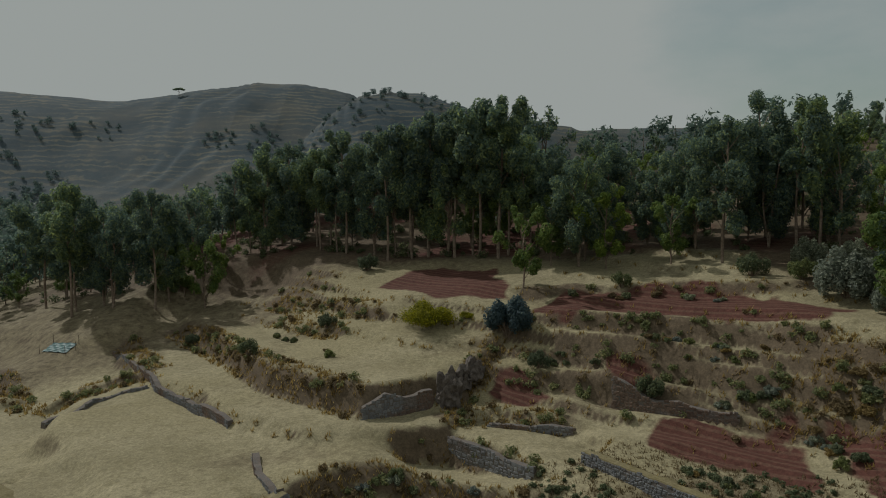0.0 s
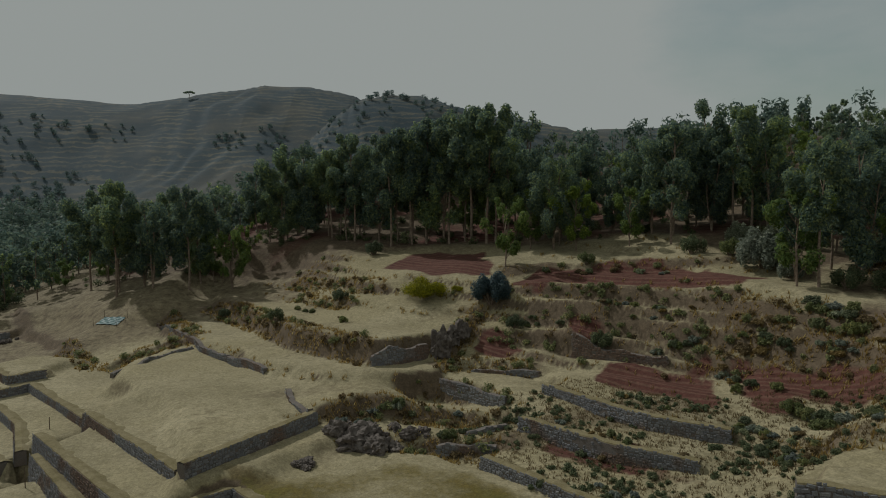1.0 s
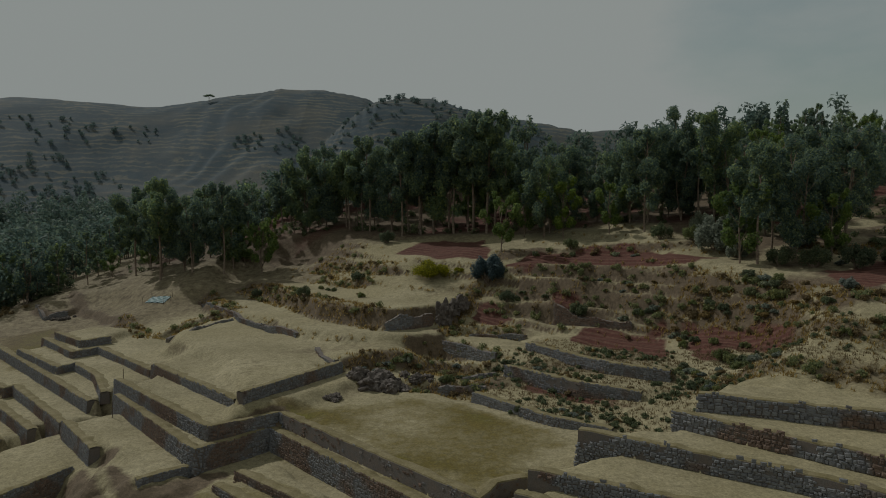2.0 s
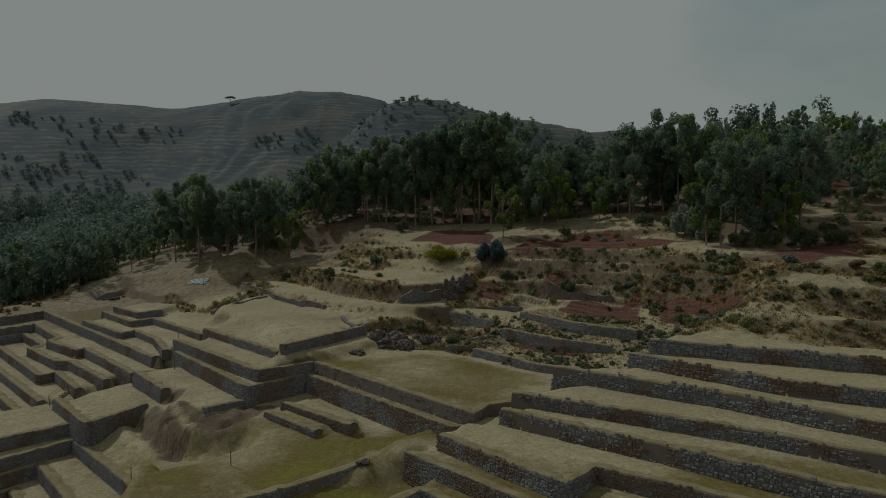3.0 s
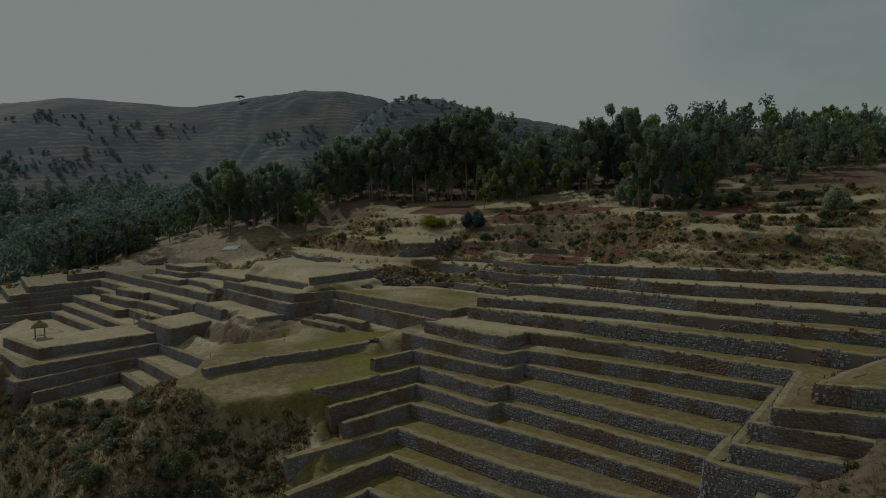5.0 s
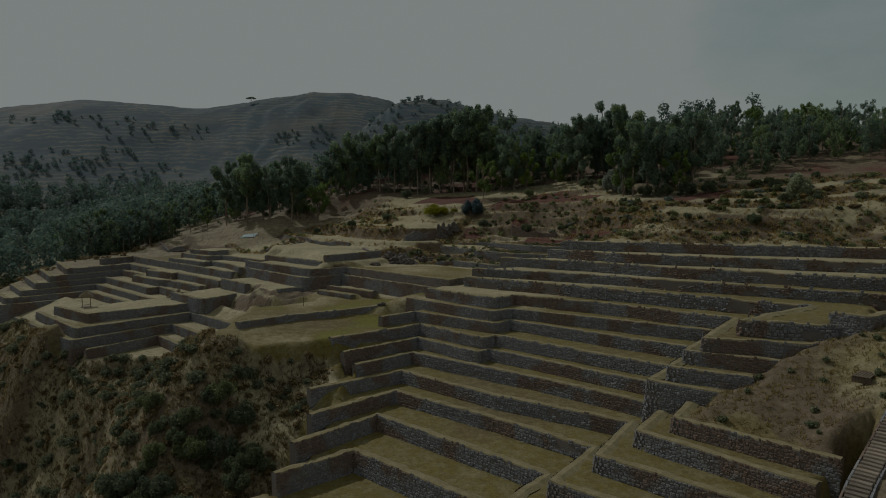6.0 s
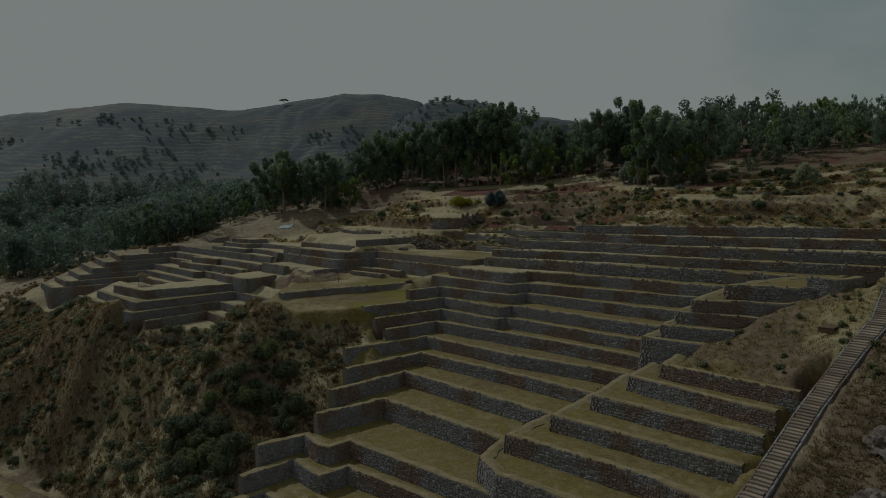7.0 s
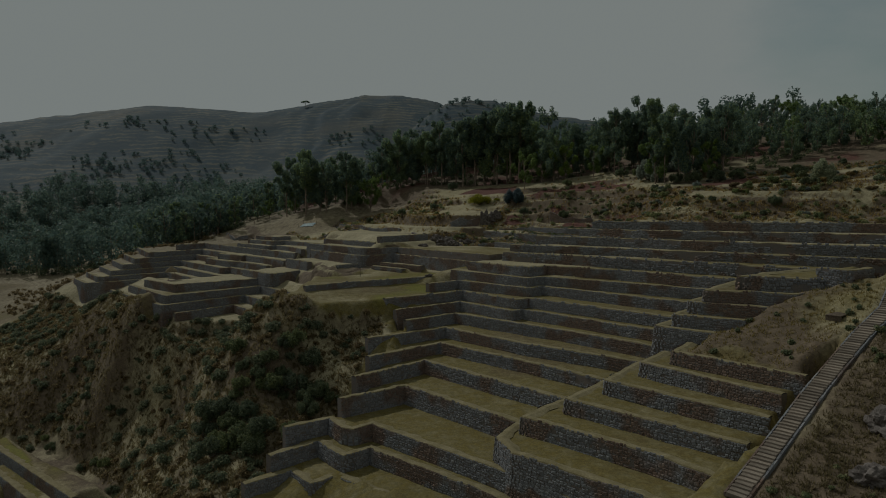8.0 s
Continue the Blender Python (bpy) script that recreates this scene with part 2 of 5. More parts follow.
def spline(knots):
    """A thin-plate surface through the knots, as a function of arrays x and y."""
    k = np.array(knots, float)
    c = k[:, :2] / 50.0
    r2 = ((c[:, None] - c[None]) ** 2).sum(-1)
    n = len(k)
    a = np.zeros((n + 3, n + 3))
    a[:n, :n] = 0.5 * r2 * np.log(r2 + 1e-9) + np.eye(n) * 0.002
    a[:n, n], a[:n, n + 1:n + 3] = 1, c
    a[n:, :n] = a[:n, n:].T
    w = np.linalg.solve(a, np.r_[k[:, 2], 0, 0, 0])

    def f(x, y):
        u, v = x / 50.0, y / 50.0
        z = w[n] + w[n + 1] * u + w[n + 2] * v
        for (cx, cy), wk in zip(c, w[:n]):
            d = (u - cx) ** 2 + (v - cy) ** 2
            z = z + wk * 0.5 * d * np.log(d + 1e-9)
        return z
    return f


def lattice(x, y, cell, seed):
    """Smooth value noise between -1 and 1."""
    u, v = x / cell, y / cell
    i, j = np.floor(u).astype(np.int64), np.floor(v).astype(np.int64)
    fu, fv = u - i, v - j
    fu, fv = fu * fu * (3 - 2 * fu), fv * fv * (3 - 2 * fv)

    def val(a, b):
        h = (a * 374761393 + b * 668265263 + seed * 974711) & 0x7FFFFFFF
        h = ((h ^ (h >> 13)) * 1274126177) & 0x7FFFFFFF
        return ((h ^ (h >> 16)) & 0xFFFF) / 32767.5 - 1.0
    return (val(i, j) * (1 - fu) * (1 - fv) + val(i + 1, j) * fu * (1 - fv) + val(i, j + 1) * (1 - fu) * fv + val(i + 1, j + 1) * fu * fv)


def inside(x, y, poly):
    hit = np.zeros(np.shape(x), bool)
    for (x0, y0), (x1, y1) in zip(poly, poly[1:] + poly[:1]):
        if y0 == y1:
            continue
        cross = ((y0 > y) != (y1 > y)) & (x < (x1 - x0) * (y - y0) / (y1 - y0) + x0)
        hit ^= cross
    return hit


def from_line(x, y, line):
    """Distance to a broken line."""
    best = np.full(np.shape(x), 1e9)
    for (x0, y0), (x1, y1) in zip(line, line[1:]):
        dx, dy = x1 - x0, y1 - y0
        t = np.clip(((x - x0) * dx + (y - y0) * dy) / (dx * dx + dy * dy + 1e-9), 0, 1)
        best = np.minimum(best, np.hypot(x - x0 - t * dx, y - y0 - t * dy))
    return best


def smooth(a, b, v):
    t = np.clip((v - a) / (b - a), 0, 1)
    return t * t * (3 - 2 * t)


# Terrace levels: top of the retaining wall, its line from end to end, and the way round behind it.
BACK = [(58, -64), (66, -47), (62, -39), (46, -31), (28, -20)]
TERRACES = [
    ("m", 2.8, [(-21, -82), (-17, -78.3), (-14.2, -81.5), (-12, -79.4), (-2, -88), (6, -97)], [(9, -93), (0, -60), (-14, -66)]),
    ("l", 4.4, [(-19.4, -78.6), (-15, -74), (-11.4, -78.4), (-9, -76), (2.7, -86), (12, -97)], [(15, -94.5), (0, -60), (-12, -62)]),
    ("k", 6.1, [(-18.8, -74.7), (-14.3, -71.3), (-12.1, -74.5), (-11.1, -74.9), (-9.1, -73.2), (4.4, -85.5), (16, -97.5)], [(19, -95.5), (0, -55)]),
    ("j", 8.2, [(-13.3, -70.8), (-6.1, -64.9), (7.0, -78.6), (4.6, -83.4), (5.8, -87), (18, -98.3)], [(22, -95.5), (0, -50), (-6, -56)]),
    ("i", 9.8, [(-12.2, -67.1), (-4.1, -58.5), (8.2, -71.4), (12.2, -76), (7.2, -81.8), (16.8, -90.7), (21.5, -96.6)], [(27, -94), *BACK, (-3, -45)]),
    ("h", 11.2, [(-11.2, -62.4), (-2.2, -53.7), (8.9, -64.3), (17.2, -73.4), (11.7, -80.5), (24.3, -92.6)], [(28, -92), *BACK, (-3, -42)]),
    ("g", 12.65, [(-12, -57.6), (-1.4, -49.8), (9.5, -61), (21.6, -70.6), (16, -78.8), (27, -90.3)], [(30, -89), *BACK, (-3, -38)]),
    ("f", 14.1, [(-7.2, -52.2), (0, -45.7), (14.6, -59.2), (25.2, -70.4), (20.1, -77), (29, -88.5)], [(32, -87), *BACK, (-3, -36)]),
    ("e", 15.4, [(-8.8, -50.9), (0.8, -42.6), (8.2, -51.5), (9.8, -50), (28.6, -70.2), (23.2, -77.4), (27.8, -83), (31.6, -87.2)], [(35, -84), *BACK, (-3, -34)]),
    ("lawn_low", 16.75, [(-26, -48), (-19, -52.6), (-13.5, -51), (-10.8, -49.3)], [(-2, -40), (1, -31), (-7.6, -35), (-12.3, -36.5), (-17, -38.9), (-23.5, -44.6), (-26.5, -42)]),
    ("d", 16.8, [(-10.6, -48.9), (1.1, -40), (9.1, -49.4), (10.9, -47.9), (27.8, -65.4), (23.5, -70.4), (28.8, -75)], [(36, -74), *BACK, (-2, -34)]),
    ("c", 18.1, [(-4.5, -41.1), (0.4, -36.6), (10.9, -46.6), (13.3, -44.3), (31.9, -62.8), (25.6, -70.2), (31.5, -74.6)], [(37, -74), *BACK, (3, -31)]),
    ("lawn_mid", 18.2, [(-23.5, -45), (-17.3, -39.2), (-12.6, -36.8), (-7.8, -33.4), (-1, -27)], [(4.5, -25.8), (-13, -6), (-20, -12), (-30, -8), (-30.5, -17), (-26.5, -34)]),
    ("inner_two", 18.8, [(-16.5, -17.2), (-10.1, -23.8)], [(-8, -22), (-14, -14)]),
    ("inner_one", 19.3, [(-14.9, -15.7), (-6.4, -23.7)], [(-4.5, -21), (-13, -11)]),
    ("b", 19.4, [(-0.6, -31.6), (11, -44.6), (13.9, -42.7), (23.3, -50), (35.5, -59.8), (27.7, -69), (34.5, -73.8)], [(39, -73), *BACK, (4, -28)]),
    ("a", 20.8, [(2.5, -31), (11.5, -42), (14.7, -38.9), (24.9, -46.3), (37.6, -59.3), (29.2, -69.7), (38.2, -73.2)], [(44, -70), *BACK, (6, -26)]),
    ("t_five", 22.3, [(8.6, -28.4), (25.6, -42.8), (35.4, -51.2), (46, -60.5), (33.5, -68.4), (41, -72)], [(50, -67), (66, -47), (62, -39), (46, -31), (18, -23)]),
    ("t_four", 23.5, [(9.9, -27), (27.2, -38), (37.5, -46.6), (53, -58.5), (58, -62.5)], [(64, -62), (74, -50), (70, -43), (46, -31), (20, -22)]),
    ("t_three", 24.9, [(15.1, -22.6), (28.6, -32.8), (38.7, -42.8), (55, -54.5), (62, -59.5)], [(68, -60), (76, -49), (70, -42.5), (46, -31), (26, -22)]),
    ("t_two", 26.2, [(23.4, -22.6), (34, -34), (52.9, -44.4), (66, -52.5)], [(74, -54), (78, -47), (70, -42), (46, -31), (28, -20)]),
    ("t_one", 27.6, [(25.6, -22.2), (45, -32.4), (63, -40.5), (72, -45)], [(79, -47), (77, -39), (64, -34), (46, -26.5), (29, -17.5)]),
    ("stair_block", 23.5, [(41, -71.2), (43, -73.6), (46.3, -71.6)], [(50, -67.5), (46, -66)]),
    # the far fan of terraces and the platform before it
    ("court", 9.9, [(-51.5, -31.5), (-45, -29.8), (-38, -28)], [(-36, -24), (-43, -16), (-52, -25)]),
    ("p_three", 11.3, [(-51.0, -29.8), (-43.7, -19.2), (-34.6, -30.2)], [(-31, -30.5), (-36.5, -14), (-41.5, -9), (-53, -16)]),
    ("p_two", 12.7, [(-74.5, -7.5), (-53.3, -29.3), (-42.7, -15.6), (-31, -29.4)], [(-25.5, -33.5), (-24, -29), (-33, -9), (-38, -4), (-70, 4)]),
    ("w_six", 11.8, [(-100.6, 22.7), (-91.5, 12), (-80, 21.5), (-60, -1)], [(-44, 2), (-40, 10), (-70, 50), (-84, 42), (-97, 36)]),
    ("p_one", 14.1, [(-69, -10), (-53.8, -26.6), (-40.5, -12.0), (-32.4, -20.8), (-25.2, -28.8)], [(-23.4, -32.2), (-19.5, -29.5), (-20, -22), (-26, -18), (-34, -11), (-44, 0), (-62, 0)]),
    ("w_five", 13.0, [(-99.7, 27), (-90, 15), (-77.9, 26.6), (-58.4, 5.8), (-54, 1)], [(-44, 2), (-40, 10), (-70, 50), (-84, 43), (-96.5, 38)]),
    ("p_top", 15.5, [(-64.2, -12.8), (-54.5, -21.4), (-41.3, -9.9), (-39.2, -12.4)], [(-32, -20.4), (-25.4, -29.6), (-24, -33), (-20, -31), (-14, -25), (-17, -18), (-25, -19), (-30, -13), (-33, -7), (-40, 0), (-47, 3), (-55, -2)]),
    ("w_four", 14.2, [(-98.9, 32), (-88.5, 18.5), (-77.6, 30.4), (-52.6, 3.1)], [(-44, 3), (-40, 10), (-70, 52), (-84, 45), (-96, 41)]),
    ("w_three", 15.5, [(-98.1, 36.8), (-87, 21.5), (-77.3, 34.4), (-57.7, 12.4), (-56.2, 14.3), (-48.2, 4.7)], [(-44, 4), (-40, 10), (-70, 52), (-83, 47), (-95.5, 45)]),
    ("mound_wall", 16.8, [(-46.5, -4.3), (-38, -14.2), (-34, -7.4)], [(-34, 2), (-40, 6)]),
    ("mound", 17.0, [(-32.5, -8.5), (-30, -13), (-25, -19), (-19, -17.5)], [(-18, -13), (-26, -8)]),
    ("shelf", 18.7, [(-24.3, -15.4), (-20.4, -12.6)], [(-19, -9), (-33, 7), (-38.4, 1.4), (-31.6, -7.1), (-29.5, -9.2)]),
    ("earth_block", 18.7, [(-38.6, 1.6), (-31.6, -7.2)], [(-30, -4), (-36, 4)]),
    ("k_two", 20.4, [(-34.6, 6.1), (-19.6, -12.8), (-13.5, -7.4), (3.9, -28.3), (8.9, -25)], [(10, -15), (-20, 10)]),
    ("k_one", 21.75, [(-35.3, 8.2), (-19, -10.4), (-12.6, -6.4), (5.8, -27.9), (7.4, -25.3), (10, -24.5)], [(20, -20), (17, -13.5), (11, -6.5), (5, 0), (-6, 4), (-16, 10), (-30, 16)]),
    ("w_two", 16.8, [(-97.7, 42.5), (-85.6, 25), (-75, 38.9), (-65.8, 28.6), (-66.6, 25.8), (-57.4, 16.6), (-54.8, 16), (-44.1, 4.6)], [(-38, 6), (-70, 54), (-83, 50), (-95, 50)]),
    ("w_one", 18.1, [(-97.3, 50.1), (-84, 29.5), (-74.2, 41.8), (-63, 28.4), (-63.4, 26.1), (-55, 18.4), (-54.3, 19.8), (-39.6, 3)], [(-34, 4), (-68, 56), (-82, 53), (-94, 56)]),
    ("w_top", 19.5, [(-81.5, 41), (-76.3, 48.9), (-37.9, 6.4)], [(-32, 4), (-30, 14), (-66, 60), (-78, 55)]),
    ("u_three", 20.4, [(-60.5, 32.7), (-48.5, 20.3), (-47.2, 22.6), (-41.1, 15.6), (-36.5, 7)], [(-30, 14), (-45, 42), (-58, 44)]),
    ("u_two", 21.3, [(-58.9, 37.1), (-49.1, 26), (-46.6, 29.2), (-33.2, 14.1)], [(-28, 18), (-44, 44), (-56, 46)]),
    ("u_one", 22.3, [(-56.4, 36.4), (-49.4, 29.3), (-46.3, 32.1)], [(-43, 40), (-54, 44)]),
    ("v", 22.7, [(-32, 11.8), (-17.6, -4.6)], [(-12, 2), (-28, 24)]),
    ("apron", 22.8, [(-16.8, -7.6), (-12, -5.5), (-4, 3)], [(-6, 6.5), (-17.5, -5)]),
    ("platform", 24.0, [(-16.8, -6.6), (-7.4, 5.3)], [(-10.7, 13.2), (-8.3, 18), (-14.6, 24), (-26, 34.3), (-37, 28), (-35.4, 21.6), (-27, 12.1)]),
    ("bank_one", 25.4, [(-35, 48), (-26.2, 35), (-18.7, 28), (-14.6, 21.2), (-11, 19), (-7.4, 16), (1.4, 15), (6, 15.8)], [(9, 20), (6, 24), (-14, 36), (-28, 52)]),
    ("bank_two", 28.3, [(-30, 62), (-14, 30.5), (-1.8, 19), (1.5, 20), (5.1, 22), (8, 26)], [(2, 28), (-10, 37), (-26, 64)]),
    # the field in the valley bottom, beside its lane
    ("lane", -12.6, [(-80, -45.5), (-75.5, -42.8), (-63.5, -52.4), (-50, -63)], [(-45, -55), (-75, -30)]),
    ("valley_field", -11, [(-84, -33.5), (-78.6, -37.6), (-54.8, -55.7)], [(-50, -52), (-56, -48.5), (-72, -37.5), (-83, -29)]),
    # field walls below the ploughed plots
    ("field_three", 22.65, [(8.5, -4.2), (15.3, -13), (20, -16.8)], [(25, -17), (20, -4), (11, 1)]),
    ("field_two", 24.3, [(13, 1), (19.8, -6.8), (25, -11)], [(31, -11), (26, 0), (16, 6)]),
    ("field_one", 25.55, [(17, 7.5), (23.8, -3.2), (29.5, -7.6)], [(35, -6), (28, 6), (20, 12)]),
    ("field_four", 24.6, [(4, 17.5), (7, 15.5), (14.2, 8.6)], [(18, 12), (12, 19)]),
]
SOFT = ("apron", "court", "mound", "bank_one", "bank_two", "lawn_low", "field_four")
natural = spline(HILL_KNOTS + SLOPE_KNOTS)




def ease_samples():
    """Where a terrace runs out into the hillside (its way round the back, outside the others): how far the hill must give."""
    got = []
    for name, top, line, back in TERRACES:
        way = [line[-1], *back, line[0]]
        for (x0, y0), (x1, y1) in zip(way, way[1:]):
            n = max(1, int(math.hypot(x1 - x0, y1 - y0) / 2.5))
            for k in range(n):
                got.append((x0 + (x1 - x0) * (k + 0.5) / n, y0 + (y1 - y0) * (k + 0.5) / n, top))
    got = np.array(got)
    cover = np.zeros(len(got))
    for name, top, line, back in TERRACES:
        cover += inside(got[:, 0], got[:, 1], line + back) & (from_line(got[:, 0], got[:, 1], [line[-1], *back, line[0]]) > 0.05)
    got = got[cover < 0.5]
    return np.c_[got[:, :2], got[:, 2] - natural(got[:, 0], got[:, 1])]


EASE = ease_samples()


def eased(x, y):
    total, weight = np.zeros(np.shape(x)), np.full(np.shape(x), 0.08)
    box = (x > -115) & (x < 115) & (y > -115) & (y < 80)
    u, v = x[box], y[box]
    t, w = np.zeros(u.shape), np.full(u.shape, 0.08)
    for a, b, r in EASE:
        g = np.exp(-((u - a) ** 2 + (v - b) ** 2) / (2 * 3.6 ** 2))
        t += g * r
        w += g
    total[box], weight[box] = t, w
    return total / weight


SPUR = [(-125, 405, 116), (-205, 345, 74)]
# crest lines of the far hills: x, height
CREST_FAR = [(-1500, 60), (-700, 84), (-424, 104), (-318, 115.5), (-266, 119), (-214, 114.5), (-174, 112), (-136, 118), (-103, 125), (-83, 128), (-58, 126.5), (-22, 121), (20, 104), (90, 88), (300, 84), (1400, 60)]
CREST_NEAR = [(-300, 30), (-60, 60), (-28, 92), (-10, 103), (6, 106), (22, 106), (43, 100.5), (74, 93), (116, 86), (201, 88), (300, 90), (1400, 60)]


def far_land(x, y):
    """The hills behind the wood."""
    base = 30 + 0.03 * np.clip(y, 0, 400) + 0.03 * np.clip(x, -100, 300) - 25 * np.exp(-(((x + 190) / 110) ** 2 + ((y - 120) / 110) ** 2))
    spur = 14 * lattice(x, 0.3 * y, 75, 11)
    z = base
    for crest, mid, front, back in ((CREST_FAR, 440, 150, 260), (CREST_NEAR, 335, 95, 70)):
        rise = np.interp(x, [c[0] for c in crest], [c[1] for c in crest]) - base
        u = (y - mid + (spur if mid > 400 else 0.4 * spur) * smooth(0, 120, mid - y)) 
        u = np.where(u < 0, u / front, u / back)
        z = np.maximum(z, base + rise * np.exp(-1.3 * u * u))
    # a spur that comes down from the main hill
    (x0, y0, z0), (x1, y1, z1) = SPUR
    t = np.clip(((x - x0) * (x1 - x0) + (y - y0) * (y1 - y0)) / ((x1 - x0) ** 2 + (y1 - y0) ** 2), 0, 1.3)
    z = np.maximum(z, z0 + t * (z1 - z0) - 0.55 * np.hypot(x - x0 - t * (x1 - x0), y - y0 - t * (y1 - y0)))
    return z + 1.6 * lattice(x, y, 45, 5) + 0.8 * lattice(x, y, 17, 6)


def bench(z, x, y):
    """Old field banks: gentle risers where a slope is farmed."""
    step = 1.6
    s = (z + 1.0 * lattice(x, y, 24, 3)) / step
    f = s - np.floor(s)
    return z + step * (smooth(0.62, 0.95, f) - f) * 0.9


def hill_terraces(z, x, y):
    s = (z + 2.0 * lattice(x, y, 70, 9)) / 3.2
    f = s - np.floor(s)
    return z + 3.2 * (smooth(0.5, 0.95, f) - f) * 0.8


# the long stair beside the terraces: foot to head (x, y, height)
STAIR = [(20.0, -100.4, 10.3), (24.0, -96.8, 12.2), (30.2, -91.2, 15.3), (36.7, -86.2, 18.8), (42.1, -81.6, 20.7), (48.0, -75.0, 24.1), (54.5, -67.1, 27.5)]


def beside_stair(x, y):
    """Distance from the stair's middle line and the stair's height there."""
    best, rise = np.full(np.shape(x), 1e9), np.zeros(np.shape(x))
    for (x0, y0, z0), (x1, y1, z1) in zip(STAIR, STAIR[1:]):
        dx, dy = x1 - x0, y1 - y0
        t = np.clip(((x - x0) * dx + (y - y0) * dy) / (dx * dx + dy * dy), 0, 1)
        d = np.hypot(x - x0 - t * dx, y - y0 - t * dy)
        rise = np.where(d < best, z0 + t * (z1 - z0), rise)
        best = np.minimum(best, d)
    return best, rise


# grassy knoll between the upper wall ends and the stair
KNOLL = [(27.5, -74.6), (24.2, -77.6), (27.8, -81.6), (31.5, -86), (36.2, -85.5), (41.6, -81), (47, -75), (44, -72.6), (38.4, -72.4), (34.6, -73.2), (31.6, -74)]
knoll = spline([(24.5, -77.5, 15.5), (28, -81.3, 15.6), (32, -85.6, 16), (37, -85, 18.8), (42, -80.5, 20.9), (46, -75.5, 23), (42, -73, 22.3), (38.4, -73, 21.2), (34.6, -73.8, 19.8), (31.6, -74.6, 18.5), (28.4, -75.2, 17.0), (33, -79.5, 17.3), (38, -79, 19.2), (37, -76, 19.8)])


# hollow between the round lawn and the lowest court
DELL = [(-57, -27), (-38.5, -24), (-33, -24), (-26, -32.5), (-26.5, -40), (-28.5, -45.5), (-37, -42), (-60, -36)]
dell = spline([(-38, -26, 9.3), (-33, -28, 10.4), (-29, -33, 12.0), (-27, -38, 13.5), (-27, -43, 14.6), (-34, -40, 8.8), (-45, -30, 7.8), (-52, -31, 9.6), (-57, -34, 9.4), (-47, -37, 6.5)])
# old field banks and tumbled walls of the upper fields: drop, width of the face, line from left to right with the uphill side to the left of it
BANKS = [
    (0.9, 1.0, [(-14.6, 50.8), (-10.2, 44.8), (-4.7, 39.2)]), (1.2, 1.4, [(-30.1, 56), (-22.3, 46.5), (-15.5, 35), (-9.6, 27), (-5.3, 22.5), (-1.8, 19)]),
    (1.2, 0.9, [(7.5, 21.0), (10.5, 26.0), (13.8, 29.5)]), (0.7, 0.4, [(6.6, 15.7), (9.6, 12.2), (12.8, 7.9)]), (0.7, 0.4, [(10.5, 17.4), (18, 14.6)]), (1.7, 0.5, [(23.1, 17.6), (26.1, 14.6), (31.6, 10.1), (36, 5)]), (1.7, 1.0, [(-6.5, 6.5), (-1.6, 8.5), (4.5, 7.8), (10.9, 4.2)]),
    (1.2, 0.8, [(-5.2, 3.6), (-0.8, 2.6), (5.6, 0.4), (10.4, -1.5)]), (1.0, 0.8, [(5.9, 18.4), (12.0, 18.5), (17.5, 15.8)]),
    (1.5, 0.7, [(20.5, 24.6), (27.6, 18.1), (32.3, 13.5), (37.9, 7.5)]), (1.5, 0.8, [(21.5, 27.6), (25, 24.6), (31.2, 20.2), (37.6, 14.2), (40.5, 11)]), (1.4, 0.8, [(13, 24), (17, 22.6), (22.2, 18.4)]),
    (1.0, 0.8, [(19, 36.5), (29.9, 32.7), (37.2, 26.1), (46.4, 19.8)]), (0.9, 0.8, [(-16.5, 59.5), (-11, 52.1), (-6.2, 47.5), (0.6, 41.3)]),
    (2.0, 2.6, [(30.5, -10.5), (34.4, -14.6), (38.9, -18.8), (44.6, -24.0), (52, -27.2), (64, -32), (84, -38)]), (0.9, 1.0, [(42.3, -9.1), (43.8, -14.6), (50.3, -19.4), (56, -22), (66, -26), (90, -34)]),
    (1.0, 1.2, [(38.9, 9.9), (42.7, 5.1), (45.5, -1.2), (48.5, -7.6), (52, -12), (60, -16.5), (70, -21), (92, -27)]), (0.8, 1.0, [(34.5, 9.3), (37.5, 5.5), (40.7, 1.4), (44.1, -4.6), (47, -10)]),
    (1.0, 1.0, [(55, 10), (62, 7), (70.3, 4), (82, 2), (105, -6)]), (1.0, 1.0, [(62, -3), (74, -8), (95, -14)]), (0.9, 0.4, [(-100, 102), (-90.7, 92.8), (-84, 82)]), (1.3, 0.4, [(-77, 70), (-72.2, 63.5), (-69, 65.5)]),
    (1.0, 0.4, [(-73, 75), (-66.9, 66.7), (-58, 57), (-50.5, 48.3)]), (1.2, 0.6, [(-51.5, 48.6), (-40.1, 34.6), (-37.3, 39.0), (-28, 38.6)]), (1.2, 0.8, [(-36.5, 53.5), (-30.3, 44.0), (-27.4, 39.3)]),
]


